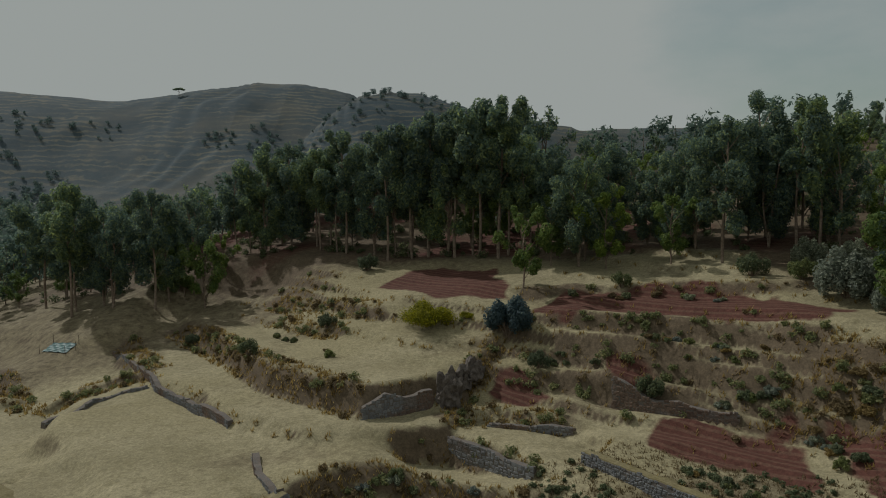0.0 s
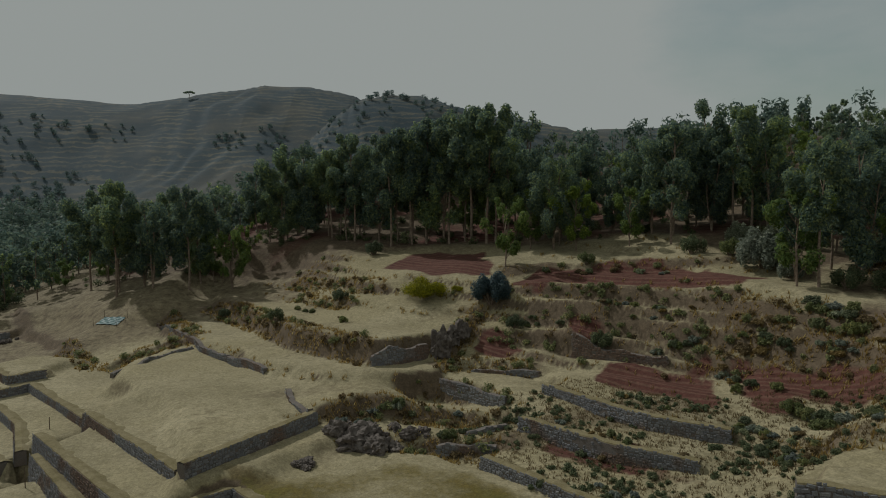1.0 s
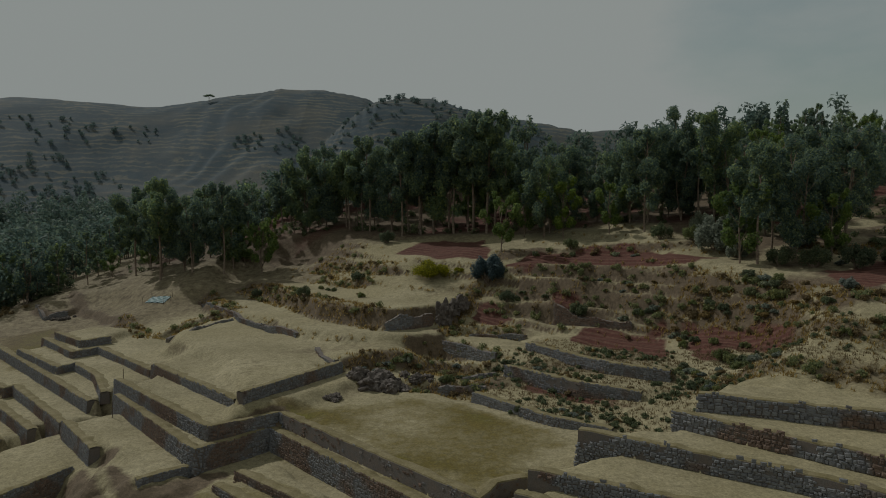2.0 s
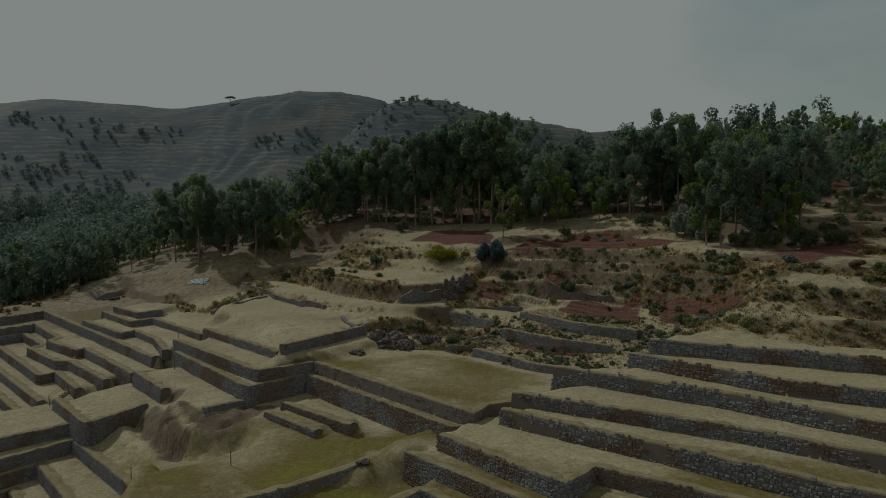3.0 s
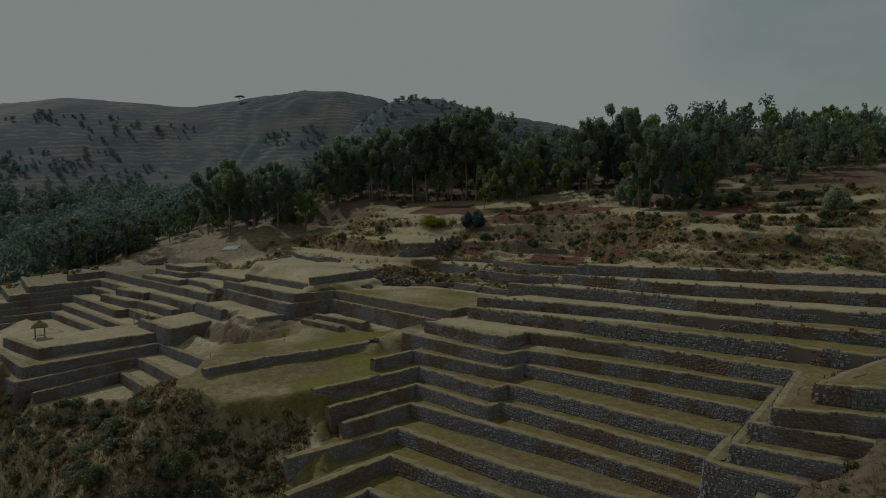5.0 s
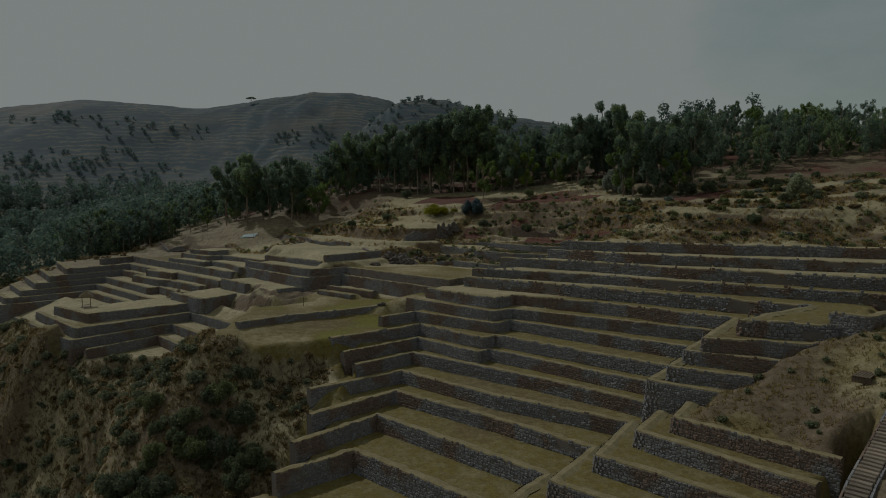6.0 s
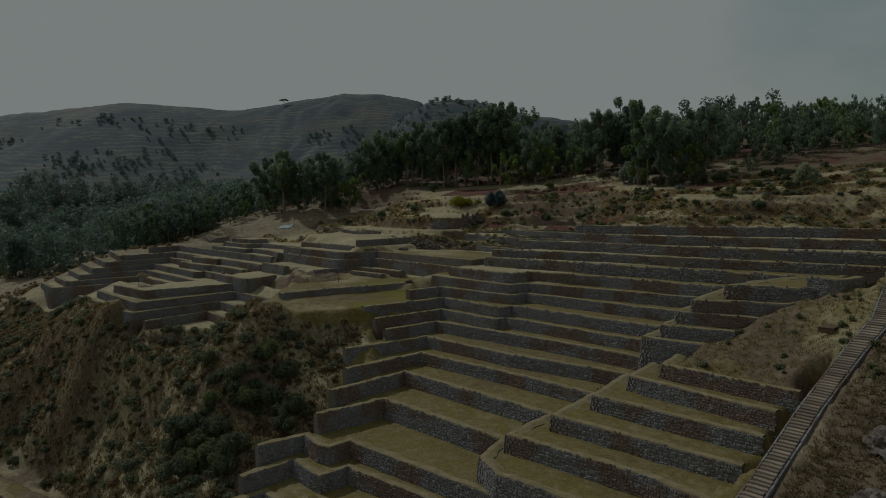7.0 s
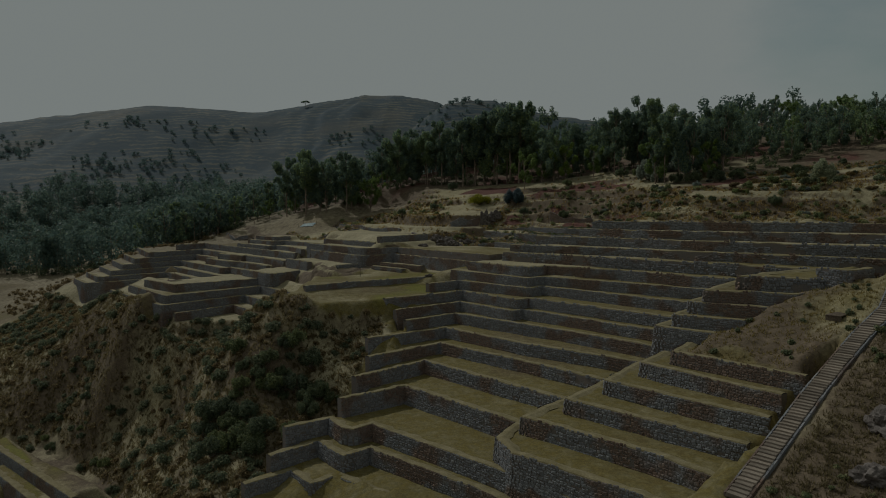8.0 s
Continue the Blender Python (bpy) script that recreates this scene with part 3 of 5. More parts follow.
def banks(x, y):
    """The steps of the old field banks: rise or fall of the ground and how near a bank's face is."""
    x, y = np.asarray(x, float), np.asarray(y, float)
    z, face = np.zeros(np.shape(x)), np.zeros(np.shape(x))
    box = (x > -112) & (x < 95) & (y > -45) & (y < 112)
    u, v = x[box] + 0.7 * lattice(x[box], y[box], 4, 61), y[box] + 0.7 * lattice(x[box], y[box], 4, 62)
    rise, near = np.zeros(u.shape), np.zeros(u.shape)
    for drop, wide, line in BANKS:
        best, side = np.full(u.shape, 1e9), np.zeros(u.shape)
        for (x0, y0), (x1, y1) in zip(line, line[1:]):
            dx, dy = x1 - x0, y1 - y0
            t = ((u - x0) * dx + (v - y0) * dy) / (dx * dx + dy * dy)
            t = np.clip(t, 0, 1)
            d = np.hypot(u - x0 - t * dx, v - y0 - t * dy)
            s = ((v - y0) * dx - (u - x0) * dy) / math.hypot(dx, dy)
            side = np.where(d < best, s, side)
            best = np.minimum(best, d)
        lump = 0.16 * drop * lattice(u, v, 1.7, 63) * np.exp(-(best / (1.5 * wide)) ** 2)
        at_end = 1 - smooth(0.6, 3.0, np.abs(best - np.abs(side)))
        rise += drop * 0.5 * np.sign(side) * smooth(0, wide, np.abs(side)) * np.exp(-best / 3.5) * at_end + lump
        near = np.maximum(near, np.exp(-(best / (wide + 0.4)) ** 2) * min(1, drop))
    z[box], face[box] = rise, near
    return z, face


def land(x, y, plates=True):
    x, y = np.asarray(x, float), np.asarray(y, float)
    near = natural(np.clip(x, -150, 130), np.clip(y, -150, 140))
    near = near + eased(x, y) * (1 - smooth(-0.5, 2.5, (x - 20) * 0.68 - (y + 100.4) * 0.73) * (1 - smooth(-66, -60, y)))
    fields = smooth(-16, -6, y - 0.15 * x) * smooth(-45, -20, x) * (1 - smooth(60, 90, y))
    fields = np.maximum(fields, smooth(26, 32, x) * smooth(1, 5, y + 17.5 + 0.53 * (x - 29)) * (1 - smooth(40, 60, y)))
    near = near + (bench(near, x, y) - near) * fields * (0.4 + 0.5 * np.exp(-((x - 28) / 14) ** 2 - ((y - 14) / 13) ** 2))
    rough = 1 - smooth(-4, 8, y + 30) + 0.25
    near = near + rough * (0.85 * lattice(x, y, 7, 1) + 0.42 * lattice(x, y, 2.6, 2) * (1 - 0.7 * fields)) + 0.06 * lattice(x, y, 1.3, 4)
    d = from_line(x, y, DELL + DELL[:1]) * np.where(inside(x, y, DELL), 1, -1)
    near = near + (np.minimum(near, dell(x, y) + 0.5 * lattice(x, y, 3, 21)) - near) * smooth(-1.0, 1.5, d)
    near = near + banks(x, y)[0]
    away = np.maximum(smooth(95, 190, y), np.maximum(smooth(105, 190, x), smooth(115, 200, -x) * smooth(-30, 60, y)))
    distant = far_land(x, y)
    z = near * (1 - away) + hill_terraces(distant, x, y) * away
    d, rise = beside_stair(x, y)
    z = z + (rise - 0.1 - z) * (1 - smooth(1.4, 6.5, d))
    if plates:
        gentle = 0.07 * lattice(x, y, 5, 7) + 0.04 * lattice(x, y, 1.7, 8)
        for name, top, line, back in TERRACES:
            poly = line + back
            if name in SOFT:
                d0 = from_line(x, y, poly + poly[:1]) * np.where(inside(x, y, poly), 1, -1) + 0.5 * lattice(x, y, 3.1, 12) + 0.3 * lattice(x, y, 1.2, 13)
                level = top - 0.06 + gentle
                if name == "lawn_low":
                    level = level + 0.65 * (1 - smooth(0, 6, from_line(x, y, [(-23.5, -45), (-17.3, -39.2), (-7.8, -33.4)])))
                if name not in ("lawn_low", "court"):
                    level = np.maximum(z, level)
                z = z + (level - z) * smooth(-1.6, 0.7, d0)
            else:
                m = inside(x, y, poly)
                if not m.any():
                    continue
                u, v, w = x[m], y[m], z[m]
                rim = from_line(u, v, [line[-1], *back, line[0]]) + 0.5 * lattice(u, v, 2.2, 16) - 0.2
                keep = from_line(u, v, line) < 1.0
                z = z.copy()
                z[m] = w + (top - 0.06 + gentle[m] - w) * np.maximum(keep, smooth(0, 4 if name == "p_top" else 0.6 if len(name) == 1 else 3.2 if name == "platform" else 1.5, rim))
        # dug and tumbled earth below the shelf
        d1 = from_line(x, y, [(-30.5, -11), (-26.5, -17), (-20.5, -16.6)])
        tumble = np.exp(-(d1 / 3.0) ** 2)
        z = z + tumble * (0.55 * lattice(x, y, 2.3, 64) + 0.45 * lattice(x, y, 1.0, 65)) - 1.3 * np.exp(-((x + 21.5) ** 2 + (y + 17.8) ** 2) / 2.2) - 0.9 * np.exp(-((x + 27.5) ** 2 + (y + 15.5) ** 2) / 1.4)
        m = inside(x, y, KNOLL)
        if m.any():
            rim = from_line(x, y, KNOLL + KNOLL[:1])
            z = np.where(m, z + (np.maximum(knoll(x, y) + 0.55 * lattice(x, y, 3.4, 14) + 0.18 * lattice(x, y, 1.3, 15), z) - z) * smooth(0, 1.2, rim), z)
        z = np.where(d < 1.0, rise - 0.35, z)
    return z


# ---- ground: one sheet, fine among the terraces and coarse towards the horizon ----
def axis(fine0, fine1, step, far0, far1):
    a = list(np.arange(fine0, fine1 + 1e-6, step))
    for end, sign in ((far0, -1), (far1, 1)):
        s, v, more = step, (fine0 if sign < 0 else fine1), []
        while sign * (end - v) > 0:
            s = min(s * 1.13, 6.0 if abs(v) < 520 else 90)
            v += sign * s
            more.append(v)
        a = more[::-1] + a if sign < 0 else a + more
    return np.array(a)


# rough slope below the terraces
SCRUB = [(-30, -40), (-26, -49), (-19, -53.5), (-11, -50.5), (-9, -54), (-13.5, -62), (-14.5, -70), (-20, -79), (-24, -96), (-46, -84), (-57, -58), (-72, -40), (-86, -28), (-105, -22), (-122, 5), (-108, 22), (-96, 14), (-82, -2), (-70, -12), (-57, -29), (-40, -28)]
RED_PLOTS = [
    [(0, 48), (3.5, 54), (9, 55), (17, 49.5), (16, 36), (9, 39.5), (4, 44)], [(18.4, 31), (22.6, 35), (37.5, 28.7), (45, 14), (41, 12), (31.2, 22)],
    [(25.7, 13.8), (29.1, 12), (33.7, 6.9), (31.7, -0.4), (27.3, 3), (22.6, 8.7)], [(37.2, 4.4), (44, -6.6), (41.8, -9.3), (37.3, -3.9), (35.0, -5.1), (34.8, -0.2)],
    [(14, -3.5), (18.5, -9), (24, -13.5), (25.5, -12.5), (20, -7.6), (15.5, -1.5)], [(10.4, 22.3), (13.8, 24.4), (21.7, 16.3), (16.4, 19.6)], [(23.8, 20.7), (27.1, 18.5), (27.7, 17.2), (23.8, 17.6)],
    [(53, 1), (66, 3), (62, -6), (50, -6)], [(56, 30), (84, 42), (88, 32), (60, 22)],
]
GREEN_PLOTS = [
    [(-12, -6), (5, -26), (9, -24), (16, -18), (10, -8), (2, -2)], [(-33, -10), (-17, -16), (3, -27), (-2, -29), (-12, -36), (-28, -31)],
    [(-13, -49), (-9, -47.5), (-1, -33), (-5, -34)], [(-75, 45), (-60, 30), (-58, 42), (-66, 54)],
    [(-34, -15), (-23, -21), (-18.4, -18.5), (-12.7, -21.6), (-14.2, -29.4), (-19, -36), (-23, -34), (-28, -26)], [(-170, 75), (-146, 74), (-126, 46), (-108, 12), (-125, 15), (-150, 45)],
    [(-83, -30), (-72, -38), (-56, -49), (-55, -55), (-78, -37)],
]
gx, gy = axis(-100, 72, 0.5, -1500, 1400), axis(-104, 72, 0.5, -1300, 2400)
GX, GY = np.meshgrid(gx, gy)
GZ = land(GX, GY)
verts = np.stack([GX, GY, GZ], -1).reshape(-1, 3)
ny, nx = GX.shape
q = (np.arange(ny - 1)[:, None] * nx + np.arange(nx - 1)[None]).ravel()
faces = np.stack([q, q + 1, q + nx + 1, q + nx], -1)
me = bpy.data.meshes.new("ground")
me.vertices.add(len(verts))
me.vertices.foreach_set("co", verts.ravel())
me.loops.add(faces.size)
me.loops.foreach_set("vertex_index", faces.ravel().astype(np.int32))
me.polygons.add(len(faces))
me.polygons.foreach_set("loop_start", np.arange(0, faces.size, 4, dtype=np.int32))
me.polygons.foreach_set("use_smooth", np.ones(len(faces), bool))
me.update(calc_edges=True)
wob = 1.2 * lattice(GX, GY, 3.5, 31) + 0.7 * lattice(GX, GY, 1.4, 32)


def zone(polys, soft):
    m = np.zeros(GX.shape)
    for p in polys:
        d = from_line(GX, GY, p + p[:1]) * np.where(inside(GX, GY, p), 1, -1)
        m = np.maximum(m, smooth(-soft, soft, d + wob))
    return m


use = np.zeros((ny, nx, 4))
use[..., 0] = zone(RED_PLOTS, 0.8)
wood_floor = smooth(0, 8, GY - 57 - 0.32 * np.maximum(-GX, 0) + 0.85 * np.maximum(GX - 14, 0)) * (1 - smooth(110, 160, GY)) * smooth(-75, -45, GX)
use[..., 0] = np.maximum(use[..., 0], wood_floor * np.clip(0.42 + 0.7 * lattice(GX, GY, 11, 36) + 0.35 * lattice(GX, GY, 4, 37) - 0.4 * smooth(45, 65, GX), 0, 0.85))
strips = np.zeros(GX.shape)
for name, top, line, back in TERRACES:
    if name in ("a", "b", "c", "d", "e", "f", "g", "h", "i", "j", "k", "l", "m", "t_five"):
        strips = np.maximum(strips, 0.75 * np.exp(-from_line(GX, GY, line) / 1.6))
    elif name[:2] in ("w_", "p_", "k_", "u_", "in"):
        strips = np.maximum(strips, 0.6 * np.exp(-from_line(GX, GY, line) / 1.8))
lower = 1 - smooth(0, 14, GY + 44 + 0.25 * GX)
side_slope = smooth(-1, 2, (GX - 20) * 0.68 - (GY + 100.4) * 0.73) * (1 - smooth(-66, -60, GY))
use[..., 1] = np.clip(zone(GREEN_PLOTS, 2.5) * (0.62 + 0.5 * lattice(GX, GY, 9, 33)) + np.minimum(strips * (0.5 + 0.6 * lattice(GX, GY, 6, 34)) + np.maximum(lower - side_slope - 0.5 * zone([KNOLL], 1.0) - 0.9 * inside(GX, GY, SCRUB), 0) * (0.82 + 0.35 * lattice(GX, GY, 7, 35)), 0.68), 0, 1)
wood = smooth(0, 14, GY - 50 + 0.35 * np.abs(GX)) * (1 - smooth(120, 220, GY))
bank = inside(GX, GY, SCRUB) * 1.0
hill = smooth(150, 240, GY)
fields = smooth(-16, -4, GY - 0.15 * GX) * smooth(-30, -12, GX) * (1 - smooth(45, 60, GY))
face = banks(GX, GY)[1]
slope = np.hypot(np.gradient(GZ, gx, axis=1), np.gradient(GZ, gy, axis=0))
upper = smooth(40, 50, GX) * smooth(0, 6, GY + 19 + 0.5 * (GX - 29)) * (1 - smooth(30, 50, GY))
brown = np.exp(-((GX - 24) / 16) ** 2 - ((GY - 14) / 18) ** 2) + 0.9 * np.exp(-((GX - 24) / 14) ** 2 - ((GY + 6) / 11) ** 2)
mound = zone([[(-33.5, -8), (-32.5, -14), (-27, -21), (-18, -19.5), (-17.5, -14), (-24, -15), (-29.5, -8.5)]], 0.8) - 0.9 * np.exp(-(from_line(GX, GY, [(-31.5, -8), (-29, -12), (-26, -17), (-23.3, -20.9)]) / 0.5) ** 2)
use[..., 2] = np.clip(0.85 * mound + 0.7 * face * (0.6 + 0.5 * lattice(GX, GY, 5, 43)) + fields * (0.10 + 0.12 * brown + 0.35 * lattice(GX, GY, 6, 42) + 0.45 * smooth(0.75, 1.2, slope)) + 0.45 * smooth(0.75, 1.2, slope) * smooth(-30, -24, GY) + upper * np.clip(0.34 + 0.5 * lattice(GX, 2 * GY, 6, 45) + 0.3 * lattice(GX, GY, 2.5, 46), 0, 0.8) + np.maximum(lower, 2.2 * zone([KNOLL], 1.0)) * (0.26 + 0.26 * lattice(GX, GY, 8, 44)) + 0.8 * side_slope * (0.85 + 0.5 * lattice(GX, GY, 5, 40)) + 0.55 * wood + 0.75 * wood_floor * (0.7 + 0.5 * lattice(GX, GY, 6, 38)) + 0.42 * bank * (0.75 + 0.7 * lattice(GX, GY, 4, 39)) + hill * (0.55 + 0.35 * lattice(GX, GY, 38, 41)), 0, 1)
use[..., 3] = 1
layer = me.color_attributes.new("land_use", "FLOAT_COLOR", "POINT")
layer.data.foreach_set("color", use.reshape(-1).astype(np.float32))
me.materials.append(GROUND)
tagged(new("ground", me), "dry grassy hillside with terraces, red tilled plots and green turf", "ground", kind="structure")


# ---- stone retaining walls ----
def part(name, verts, faces, mat, parent, label=""):
    me = bpy.data.meshes.new(name)
    me.from_pydata(verts, [], faces)
    me.materials.append(mat)
    ob = new(name, me)
    if parent is not None:
        ob.parent = parent
    return tagged(ob, label) if label else ob


def ground_z(x, y):
    """Height of the ground sheet at arrays x and y."""
    x, y = np.asarray(x, float), np.asarray(y, float)
    i, j = np.clip(np.searchsorted(gx, x) - 1, 0, nx - 2), np.clip(np.searchsorted(gy, y) - 1, 0, ny - 2)
    u, v = (x - gx[i]) / (gx[i + 1] - gx[i]), (y - gy[j]) / (gy[j + 1] - gy[j])
    return (GZ[j, i] * (1 - u) + GZ[j, i + 1] * u) * (1 - v) + (GZ[j + 1, i] * (1 - u) + GZ[j + 1, i + 1] * u) * v


def height(x, y):
    return float(ground_z(x, y))


def resample(line, step):
    out = []
    for (x0, y0), (x1, y1) in zip(line, line[1:]):
        n = max(1, round(math.hypot(x1 - x0, y1 - y0) / step))
        out += [(x0 + (x1 - x0) * k / n, y0 + (y1 - y0) * k / n) for k in range(n)]
    return out + [line[-1]]


def normals(pts, up_side):
    res = []
    for k in range(len(pts)):
        a, b = pts[max(k - 1, 0)], pts[min(k + 1, len(pts) - 1)]
        dx, dy = b[0] - a[0], b[1] - a[1]
        d = math.hypot(dx, dy) or 1
        res.append((-dy / d * up_side, dx / d * up_side))
    return res


def retaining_wall(name, top, line, back, label, old=False):
    """A battered stone wall that holds up the terrace behind its line; the land steps inside its thickness."""
    rnd = random.Random(name)
    pts = resample(line, 1.1)
    mid = ((line[0][0] + line[1][0]) / 2, (line[0][1] + line[1][1]) / 2)
    dx, dy = line[1][0] - line[0][0], line[1][1] - line[0][1]
    d = math.hypot(dx, dy)
    side = 1 if inside(np.array([mid[0] - dy / d * 0.3]), np.array([mid[1] + dx / d * 0.3]), line + back)[0] else -1
    nor = normals(pts, side)
    P, N = np.array(pts), np.array(nor)
    foot_at = P - 1.2 * N
    foot = np.minimum(land(foot_at[:, 0], foot_at[:, 1]), top - 0.3)
    foot = np.minimum(foot, land(P[:, 0] - 0.7 * N[:, 0], P[:, 1] - 0.7 * N[:, 1]))
    wall = new(name + "_wall")
    verts, faces, cap, capf = [], [], [], []
    rows = []
    for k, ((x, y), (nx_, ny_), z) in enumerate(zip(pts, nor, foot)):
        t = top + 0.05 + rnd.uniform(-0.05, 0.07) * (1.6 if old else 1)
        h = t - z
        b = 0.10 * h
        rows.append((x, y, nx_, ny_, z, t, b))
        verts += [(x - (0.45 + b) * nx_, y - (0.45 + b) * ny_, z - 0.5), (x - 0.45 * nx_, y - 0.45 * ny_, t - 0.08), (x + 0.55 * nx_, y + 0.55 * ny_, t - 0.08), (x + 0.55 * nx_, y + 0.55 * ny_, z - 0.5)]
        w = 0.75 + rnd.uniform(-0.1, 0.25)
        cap += [(x - 0.43 * nx_, y - 0.43 * ny_, t - 0.12), (x - 0.36 * nx_, y - 0.36 * ny_, t + 0.02), (x + 0.2 * nx_, y + 0.2 * ny_, t + 0.06), (x + w * nx_, y + w * ny_, t - 0.13)]
    n = len(pts)
    for k in range(n - 1):
        for j in range(4):
            a, b = 4 * k + j, 4 * k + (j + 1) % 4
            faces.append((a, b, b + 4, a + 4) if side > 0 else (b, a, a + 4, b + 4))
            if j < 3:
                capf.append((a, a + 4, a + 5, a + 1) if side < 0 else (a, a + 1, a + 5, a + 4))
    faces += [(0, 1, 2, 3), (4 * n - 4, 4 * n - 3, 4 * n - 2, 4 * n - 1)]
    part("core", verts, faces, MORTAR, wall)
    part("turf", cap, capf, TURF, wall, "strip of dry turf along the wall top")
    tagged(wall, label, "stone wall", "terrace walls", "structure")
    return wall, rows, side


WALLS = {}
for name, top, line, back in TERRACES:
    if name in SOFT:
        continue
    WALLS[name] = retaining_wall("terrace", top, line, back, "long low wall of rough grey fieldstone holding a grassy terrace", name.startswith("t_"))


# ---- the stones of the walls ----
def stone_shape(rnd):
    """One rough block, 1 wide and 1 high, its face 1 proud of its bed."""
    j = lambda s: rnd.uniform(-s, s)
    v, q = [], []
    for y, s in ((0.0, 0.5), (-0.5, 0.47), (-1.0, 0.27)):
        v += [(a * s * 0.97 + j(0.08), y + (j(0.16) if y else 0), b * s * 0.97 + j(0.08)) for a, b in ((-1, -1), (1, -1), (1, 1), (-1, 1))]
    for k in (0, 4):
        q += [(k + a, k + (a + 1) % 4, k + 4 + (a + 1) % 4, k + 4 + a) for a in range(4)]
    return v, q + [(8, 9, 10, 11)]


rnd = random.Random(5)
SHAPES = [stone_shape(rnd) for _ in range(14)]
SHAPE_MESHES = []
for v, q in SHAPES:
    me = bpy.data.meshes.new("stone")
    me.from_pydata(v, [], q)
    me.materials.append(STONE)
    SHAPE_MESHES.append(me)


def lay_stones(name, wall, rows, side, size, single):
    """Rough courses over the face of a wall. single: how many of the stones are pieces of their own."""
    rnd = random.Random("stones " + name)
    verts, faces, made = [], [], 0
    R = np.array(rows)
    run = np.r_[0, np.cumsum(np.hypot(*np.diff(R[:, :2], axis=0).T))]
    low, level = R[:, 4].min() - 0.15, 0.0
    high = R[:, 5].max()
    z = low
    ragged = 0.13 if name.startswith("t_") else 0.03
    worn = 0.30 if name.startswith("t_") and name != "t_one" else 0.2 if name == "lawn_mid" else 0.75
    first = 0.12 * run[-1]
    while z < high:
        h = size * rnd.uniform(0.55, 1.05)
        s = -rnd.uniform(0, 0.4)
        while s < run[-1]:
            w = size * rnd.choice((rnd.uniform(0.6, 1.1), rnd.uniform(0.9, 1.9)))
            m = min(max(s + w / 2, 0), run[-1])
            x, y, nx_, ny_, foot, top, batter = [np.interp(m, run, R[:, c]) for c in range(7)]
            s += w
            zc = z + h / 2 + rnd.uniform(-0.24, 0.24) * h
            if zc < foot - 0.05 or zc > top + ragged * rnd.random() ** 2 * 2 or rnd.random() < 0.03:
                continue
            if float(lattice(np.array([m]), np.array([2.2 * zc]), 2.6, 90 + len(name))[0]) > worn + 0.25 * rnd.random():
                continue
            if name == "k_one" and x > -12 and rnd.random() < 0.85:
                continue
            d = math.hypot(nx_, ny_) or 1
            nx_, ny_ = nx_ / d, ny_ / d
            out = 0.45 + batter * (1 - (zc - foot) / max(top - foot, 0.3)) - 0.02
            deep = rnd.uniform(0.05, 0.17) if ragged > 0.1 else rnd.uniform(0.03, 0.09)
            tilt = rnd.uniform(-11, 11)
            turn = Matrix(((-ny_ * -1, nx_, 0), (nx_ * -1, ny_, 0), (0, 0, 1))).to_4x4()
            mat = Matrix.Translation((x - out * nx_, y - out * ny_, zc)) @ turn @ pose(0, 0, 0, 0, tilt, 0) @ Matrix.Diagonal((w * 0.98, deep, h * rnd.uniform(0.8, 1.2), 1))
            k = rnd.randrange(len(SHAPES))
            if made < single and first < m < first + 0.8 * run[-1]:
                ob = new("stone", SHAPE_MESHES[k])
                ob.parent = wall
                ob.matrix_basis = mat
                made += 1
            else:
                b = len(verts)
                verts += [tuple(mat @ Vector(p)) for p in SHAPES[k][0][4:]]
                faces += [tuple(i + b - 4 for i in f) for f in SHAPES[k][1][4:]]
        z += h * 0.97
    rest = part("stones", verts, faces, STONES, wall)
    tagged(rest, kind="stuff")


def field_wall(line):
    """A low tumbled dry-stone wall along a field bank, from the ground below it to the ground above."""
    pts = resample(line, 1.0)
    nor = normals(pts, 1)
    P, N = np.array(pts), np.array(nor)
    up, down = land(*(P + 0.9 * N).T), land(*(P - 0.9 * N).T)
    rnd = random.Random("field %.1f" % line[0][0])
    verts, faces, rows = [], [], []
    for (x, y), (nx_, ny_), a, b in zip(pts, nor, up, down):
        t = max(a, b + 0.4) - 0.1 + rnd.uniform(-0.08, 0.15)
        rows.append((x, y, nx_, ny_, b - 0.1, t, 0.08))
        verts += [(x - 0.52 * nx_, y - 0.52 * ny_, b - 0.5), (x - 0.45 * nx_, y - 0.45 * ny_, t - 0.06), (x + 0.15 * nx_, y + 0.15 * ny_, t - 0.06), (x + 0.3 * nx_, y + 0.3 * ny_, b - 0.5)]
    for k in range(len(pts) - 1):
        faces += [(4 * k + j, 4 * k + (j + 1) % 4, 4 * k + 4 + (j + 1) % 4, 4 * k + 4 + j) for j in range(4)]
    faces += [(0, 1, 2, 3), (4 * len(pts) - 4, 4 * len(pts) - 3, 4 * len(pts) - 2, 4 * len(pts) - 1)]
    wall = new("field_wall")
    part("core", verts, faces, MORTAR, wall)
    lay_stones("field_edge", wall, rows, 1, 0.36, 0)
    tagged(wall, "low tumbled dry-stone wall along the edge of a field", "stone wall", "field walls", "structure")


